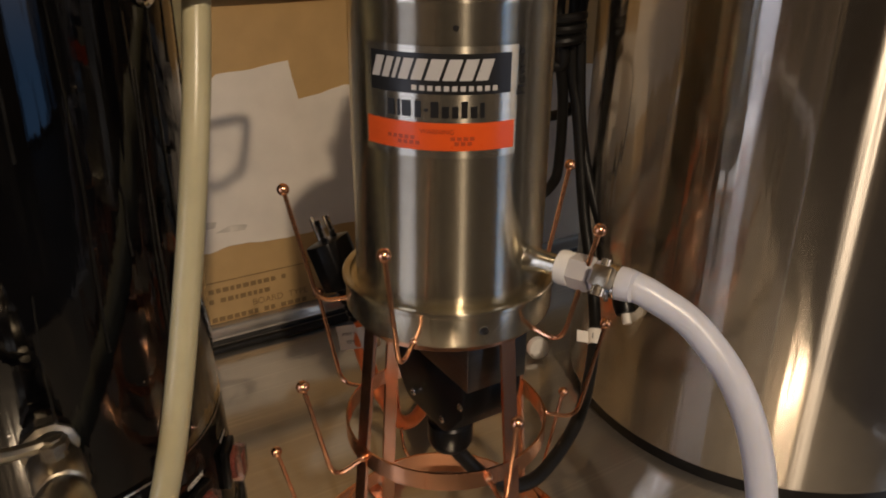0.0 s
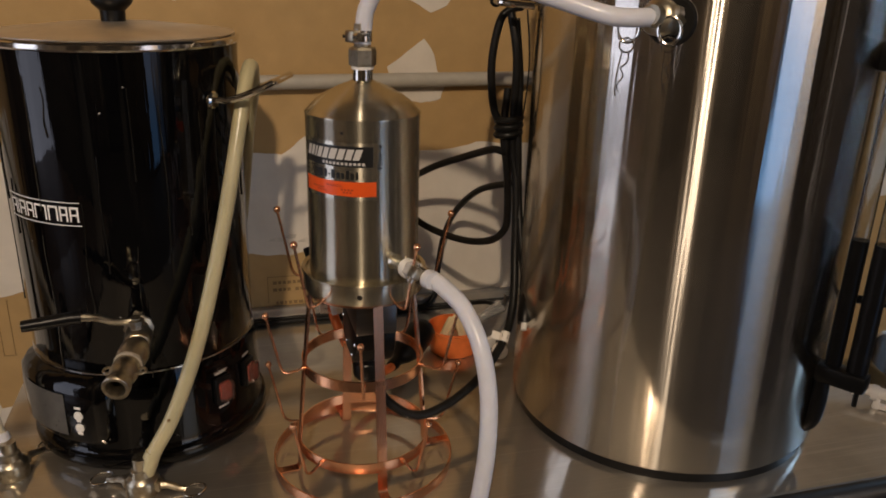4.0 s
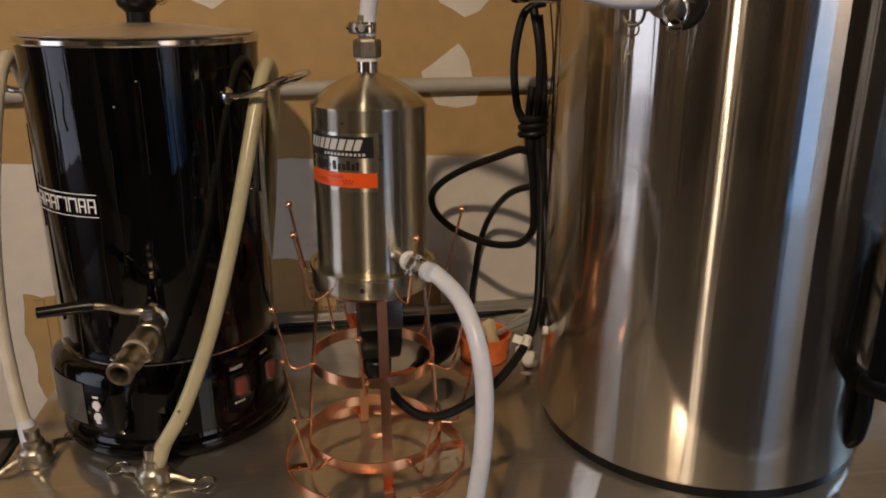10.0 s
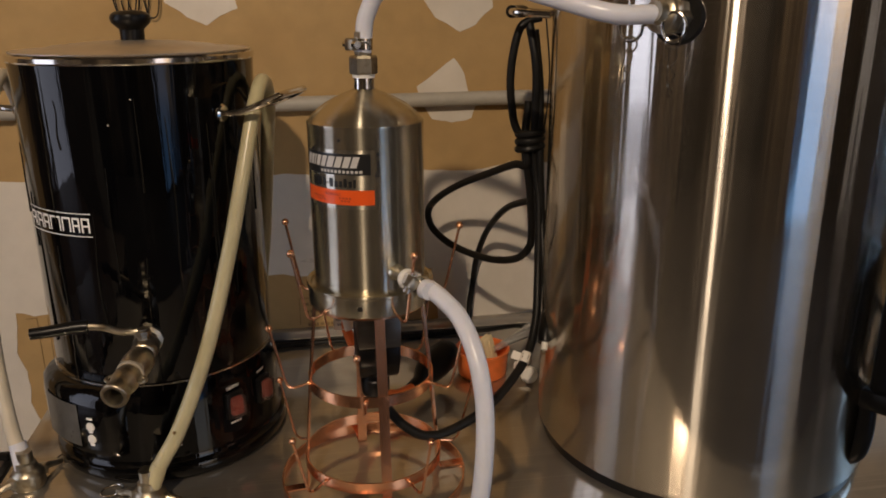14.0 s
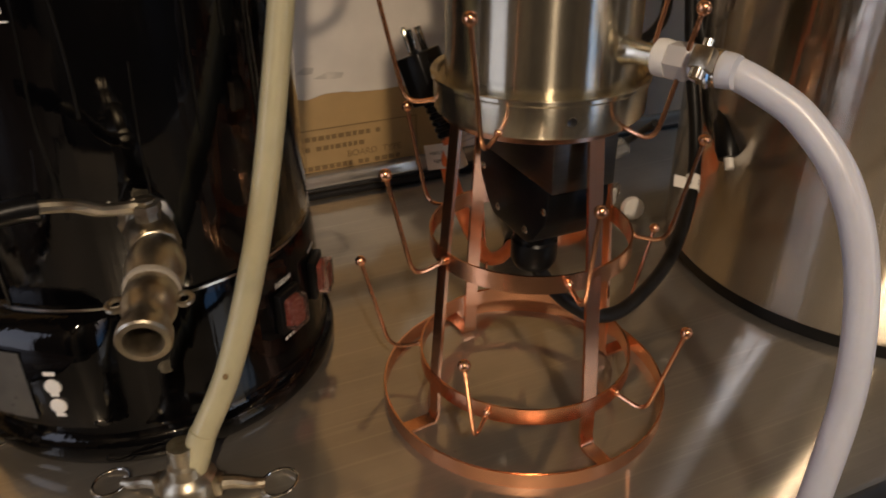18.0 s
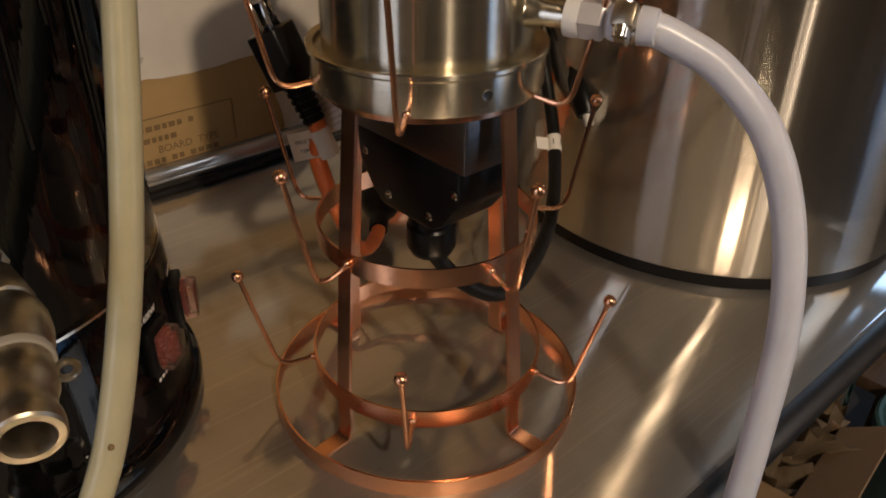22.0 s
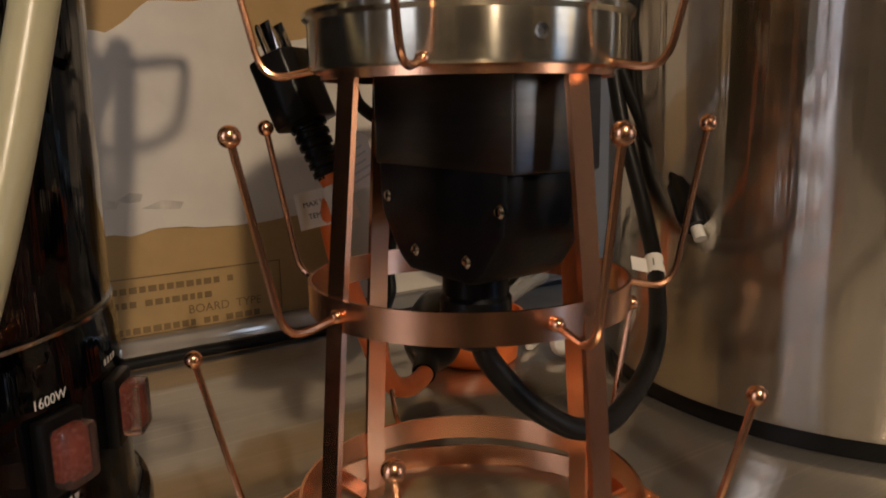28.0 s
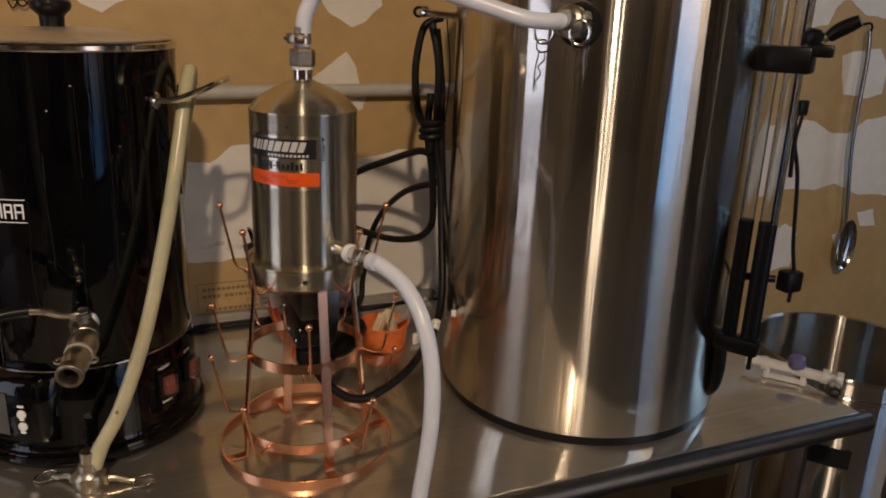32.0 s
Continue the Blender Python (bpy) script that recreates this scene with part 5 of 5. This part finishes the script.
for x, y, z, rx, ry, nm in ((-0.014, -0.004, 0.036, 12, 20, "scraper"), (0.012, -0.010, 0.040, -8, -12, "scraper"), (0.006, 0.014, 0.036, 16, -18, "scraper")):
    o = thing("cream_scraper", "cream plastic scraper standing in the orange cup", "scraper", "cream scrapers", m=pose(0.205 + x, 0.272 + y, TOP + z, rx, ry, 25 + x * 900))
    part("blade", cube(0, 0, 0.0, 0.022, 0.007, 0.062, 0.0025), CREAM, o)
    part("ridge", cube(0, -0.004, 0.008, 0.004, 0.003, 0.034, 0.001), CREAM, o)
spout_o = thing("clear_funnel", "clear plastic spout leaning on the orange cup", "funnel", m=along((0.222, 0.262, 0.946), (0.300, 0.285, 0.972)))
part("funnel_cone", turned([(0.004, 0), (0.0048, 0.0), (0.0062, 0.03), (0.0105, 0.068), (0.0125, 0.074), (0.0125, 0.078), (0.010, 0.077), (0.0052, 0.03)], 24, close=True), CLEAR, spout_o)
capw = thing("white_cap", "round white plastic cap standing beside the kettle", "cap", m=pose(0.272, 0.222, TOP + 0.0155, 80, 0, -12))
part("cap_disc", turned([(0, -0.003), (0.0125, -0.003), (0.0138, -0.002), (0.0138, 0.004), (0.0125, 0.006), (0, 0.006)], 32), WHITE, capw)
pinch = thing("hose_pinch_clamp", "small white hose pinch clamp with a ring", "clamp", m=pose(0.268, 0.262, TOP, 0, 0, 30))
part("clamp_body", cube(0, 0, 0.012, 0.026, 0.008, 0.022, 0.003), WHITE, pinch)
part("clamp_ring", sweep(bmesh.new(), [(0.016 + 0.010 * math.cos(k * math.pi / 10), 0.0, 0.016 + 0.010 * math.sin(k * math.pi / 10)) for k in range(21)], 0.0014, 8, caps=False), SHINY, pinch)

# ---- side bench with a dark printed box and small things ----
bench = thing("side_bench", "dark wooden bench standing beside the steel table", "bench")
part("bench_top", cube(-1.0, -0.18, 0.868, 1.02, 0.62, 0.03, 0.003), WOOD, bench)
for x in (-1.46, -0.54):
    for y in (-0.44, 0.08):
        part("leg", cube(x, y, 0.4265, 0.05, 0.05, 0.853, 0.004), WOOD, bench)
case = thing("printed_case", "flat dark brown case with pale printed squares", "case", m=pose(-0.62, -0.03, 0.883))
part("case_body", cube(0, 0, 0.010, 0.26, 0.32, 0.020, 0.003), mat("brown_case", (0.11, 0.085, 0.07), 0.4, 0.0, 0.15, 30, bump=0.1), case)
part("back_rim", cube(0, 0.158, 0.013, 0.27, 0.012, 0.030, 0.003), PLASTIC, case, "black raised back rim")
part("side_rim", cube(0.131, -0.01, 0.009, 0.014, 0.33, 0.020, 0.003), PLASTIC, case)
part("fold_line", cube(0, 0.06, 0.0203, 0.25, 0.003, 0.001, 0), BLACK_INK, case)
PALE_INK = plain("pale_ink", (0.42, 0.40, 0.37), 0.5)
for cx, cy, w, h in ((0.06, 0.106, 0.085, 0.062), (0.075, 0.012, 0.07, 0.062)):
    bm = bmesh.new()
    for x, y, a, b in ((cx, cy + h / 2, w, 0.0022), (cx, cy - h / 2, w, 0.0022), (cx - w / 2, cy, 0.0022, h), (cx + w / 2, cy, 0.0022, h)):
        box(bm, x, y, 0.0204, a, b, 0.0006)
    part("printed_square", bm, PALE_INK, case, "pale printed outline square", smooth=False)
for k in (0, 1):
    ring = []
    for i in range(15):
        a = math.pi * (0.25 + 1.5 * i / 14)
        ring.append((0.062 + 0.026 * k + 0.009 * math.cos(a), 0.012 + 0.012 * math.sin(a) * (1 if i < 8 else 1), 0.0208))
    part("printed_curl", sweep(bmesh.new(), ring, 0.0018, 6), PALE_INK, case)
drop = thing("dropper_bottle", "small dropper bottle with a white label and black bulb", "bottle", m=pose(-0.545, 0.062, 0.903))
part("glass", turned([(0, 0), (0.0135, 0), (0.015, 0.002), (0.015, 0.040), (0.0135, 0.046), (0.009, 0.050), (0.009, 0.054), (0, 0.054)], 28), mat("amber_glass", (0.10, 0.045, 0.02), 0.12, 0.0, 0.1, 40, bump=0.0, transmission=0.4), drop)
part("paper_label", turned([(0.0153, 0.005), (0.0156, 0.005), (0.0156, 0.037), (0.0153, 0.037)], 28, close=True), LABEL_PAPER, drop)
part("label_bar", turned([(0.0157, 0.012), (0.0158, 0.012), (0.0158, 0.015), (0.0157, 0.015)], 28, close=True), GREY_INK, drop)
part("cap", turned([(0, 0.050), (0.0115, 0.050), (0.0118, 0.052), (0.0112, 0.066), (0.0095, 0.070), (0, 0.070)], 20), PLASTIC, drop)
part("bulb", turned([(0.0085, 0.069), (0.0055, 0.073), (0.0062, 0.080), (0.0062, 0.090), (0.004, 0.095), (0, 0.0965)], 18), RUBBER, drop, "black rubber squeeze bulb")
scoop = thing("plastic_spoon", "cloudy plastic measuring spoon lying on the case", "spoon", m=pose(-0.505, -0.035, 0.9045, 0, 0, 60))
part("bowl", turned([(0, 0.0005), (0.010, 0.002), (0.016, 0.006), (0.0185, 0.011), (0.0175, 0.011), (0.0155, 0.0072), (0.010, 0.0035), (0, 0.002)], 28, Matrix.Diagonal((1.35, 1, 1, 1))), CLEAR, scoop)
part("spoon_handle", tube([(-0.022, 0, 0.010), (-0.05, 0, 0.009), (-0.10, -0.006, 0.006)], 0.0035, 8, 4), CLEAR, scoop)

# ---- right of the table ----
pot = thing("steel_pot", "open stainless steel pot standing lower than the table", "pot", m=pose(1.13, 0.06, 0.44))
part("pot_wall", turned([(0, 0.002), (0.165, 0.002), (0.173, 0.01), (0.174, 0.41), (0.179, 0.413), (0.181, 0.418), (0.178, 0.421), (0.172, 0.418), (0.1715, 0.012), (0, 0.006)], 96), KETTLE_STEEL, pot)
part("pot_plate", wrap_patch(bmesh.new(), 0.174, -152, -128, 0.235, 0.275, 0.001, 8), BLACK_INK, pot, "black oval badge")
part("pot_bead", turned([(0.174, 0.372), (0.1765, 0.375), (0.1765, 0.379), (0.174, 0.382)], 72), KETTLE_STEEL, pot)
crate = thing("dark_crate", "dark wooden crate under the steel pot", "crate", m=pose(1.13, 0.06, 0))
part("crate_top", cube(0, 0, 0.425, 0.42, 0.42, 0.026, 0.003), WOOD, crate)
for x in (-0.19, 0.19):
    for y in (-0.19, 0.19):
        part("post", cube(x, y, 0.206, 0.04, 0.04, 0.412, 0.003), WOOD, crate)
for z in (0.08, 0.2, 0.32):
    for y in (-0.212, 0.212):
        part("slat", cube(0, y, z, 0.40, 0.012, 0.07, 0.002), WOOD, crate)

man = thing("clear_manifold", "clear plastic valve manifold lying on the table corner", "fitting", m=pose(0.815, -0.088, TOP, 0, 0, -51))
part("rail", sweep(bmesh.new(), [(-0.075, 0, 0.028), (0.075, 0, 0.022)], 0.009, 14), FROST, man)
for x in (-0.07, -0.045, 0.05, 0.072):
    part("collar", turned([(0.009, -0.005), (0.0125, -0.005), (0.0125, 0.005), (0.009, 0.005)], 16, Matrix.Translation((x, 0, 0.025)) @ pose(0, 0, 0, 0, 90), close=True), FROST, man)
for x in (-0.040, 0.018):
    part("foot_leg", cube(x, 0, 0.010, 0.010, 0.012, 0.020, 0.002), FROST, man)
part("foot_bar", cube(-0.011, 0, 0.005, 0.07, 0.010, 0.008, 0.002), FROST, man)
part("dial", turned([(0, 0), (0.013, 0), (0.0145, 0.003), (0.0135, 0.016), (0.009, 0.019), (0, 0.019)], 10, Matrix.Translation((0.005, 0, 0.032)) @ pose(0, 0, 0, 12, -8)), PURPLE, man, "dull purple plastic dial")
part("outlet", tube([(0.06, 0, 0.022), (0.066, -0.012, 0.018), (0.068, -0.02, 0.011)], 0.008, 12), CLEAR, man)
part("outlet_ring", turned([(0.006, 0), (0.0095, 0), (0.0095, 0.006), (0.006, 0.006)], 16, along((0.0675, -0.019, 0.0105), (0.0675, -0.022, 0.0102)), close=True), PLASTIC, man)

spoon = thing("long_spoon", "long polished steel spoon hung on the drywall", "spoon", m=pose(1.515, WALL - 0.02, 1.0))
part("stem", tube([(-0.012, 0, 0.47), (-0.006, -0.004, 0.40), (-0.004, -0.006, 0.2), (0.02, -0.006, 0.05), (0.03, -0.006, -0.02)], lambda t: 0.0075 - 0.002 * t, 12, 8), SHINY, spoon)
part("spoon_bowl", lathe(bmesh.new(), [(0, -0.004), (0.02, -0.002), (0.03, 0.006), (0.033, 0.014), (0.0315, 0.014), (0.028, 0.007), (0.018, 0.0), (0, -0.002)], 28, Matrix.Translation((0.036, -0.004, -0.075)) @ pose(0, 0, 0, 90) @ Matrix.Diagonal((1.05, 2.1, 1, 1))), SHINY, spoon)
part("hang_hook", tube([(-0.012, 0.02, 0.485), (-0.012, 0.0, 0.488), (-0.012, -0.008, 0.480), (-0.012, -0.004, 0.468)], 0.003, 8), PLASTIC, spoon)

# wire whisk hung high on the wall, its loops above the kettle lid
whisk = thing("wire_whisk", "thin dark wire loops hanging against the drywall", "whisk", m=pose(-0.318, WALL - 0.012, 1.46))
for k, (x0, x1, d) in enumerate(((-0.034, -0.012, 0.004), (-0.022, 0.004, 0.0), (-0.012, 0.018, 0.006), (0.012, 0.034, 0.002), (-0.03, 0.0, -0.004))):
    part("wire_loop", tube([(x0, 0, 0.13), (x0 - 0.002, 0, 0.06), (x0 + 0.003, d, 0.022), ((x0 + x1) / 2, d, 0.004 + 0.003 * k), (x1 - 0.002, d, 0.024), (x1 + 0.002, 0, 0.07), (x1 - 0.004, 0, 0.13)], 0.0011, 6, 6), RUBBER, whisk)

# clutter below the table's front edge
tub = thing("teal_bucket", "dark teal plastic bucket standing beside the table", "bucket", m=pose(0.835, -0.25, 0))
part("bucket_wall", turned([(0, 0.0), (0.082, 0.0), (0.085, 0.004), (0.107, 0.452), (0.113, 0.455), (0.114, 0.478), (0.110, 0.482), (0.104, 0.480), (0.081, 0.008), (0, 0.006)], 48), TEAL, tub)
for x, y, sx, sy, sz, rz in ((0.592, -0.052, 0.18, 0.18, 0.235, 6), (0.34, 0.0, 0.2, 0.2, 0.2, -9)):
    cb = thing("cardboard_box", "open brown cardboard box on the lower shelf", "box", "shelf boxes", m=pose(x, y, 0.266, 0, 0, rz))
    for a, b, c, d, e, f in ((0, -sy / 2, sz / 2, sx, 0.004, sz), (0, sy / 2, sz / 2, sx, 0.004, sz), (-sx / 2, 0, sz / 2, 0.004, sy, sz), (sx / 2, 0, sz / 2, 0.004, sy, sz)):
        part("side", cube(a, b, c, d, e, f), CARD, cb)
    part("bottom", cube(0, 0, 0.003, sx, sy, 0.004), CARD, cb)
    part("flap", box(bmesh.new(), 0, -0.04, 0, sx, 0.08, 0.003, 0, Matrix.Translation((0, -sy / 2, sz)) @ pose(0, 0, 0, -35)), CARD, cb)
    for side in (-1, 1):
        part("flap", box(bmesh.new(), side * 0.035, 0, 0, 0.07, sy, 0.003, 0, Matrix.Translation((side * sx / 2, 0, sz)) @ pose(0, 0, 0, 0, side * 28)), CARD, cb)


def crumpled(x, y, z, size, seed, tilt):
    """A sheet of packing paper, creased and folded up at its edges."""
    bm, n = bmesh.new(), 11
    rows = []
    for i in range(n):
        row = []
        for k in range(n):
            u, v = i / (n - 1) - 0.5, k / (n - 1) - 0.5
            w = noise.noise(Vector((u * 4 + seed, v * 4, seed))) * 0.45 + abs(noise.noise(Vector((u * 8, v * 8 + seed, 2.0)))) * 0.35 + (u * u + v * v) * 0.7
            row.append(bm.verts.new((u * size * (1 + 0.25 * v), v * size, w * size)))
        rows.append(row)
    for i in range(n - 1):
        for k in range(n - 1):
            bm.faces.new((rows[i][k], rows[i + 1][k], rows[i + 1][k + 1], rows[i][k + 1]))
    bmesh.ops.solidify(bm, geom=bm.faces[:], thickness=0.0012)
    bmesh.ops.transform(bm, matrix=pose(x, y, z, *tilt), verts=bm.verts)
    o = thing("packing_paper", "crumpled tan packing paper in the cardboard box", "paper", "packing paper")
    part("sheet", bm, PAPER_TAN, o, edge=70)


crumpled(0.585, -0.120, 0.475, 0.13, 1.3, (18, -8, 20))
crumpled(0.640, -0.085, 0.490, 0.12, 4.7, (-10, 22, 70))
crumpled(0.555, -0.035, 0.480, 0.12, 8.1, (6, 12, -30))
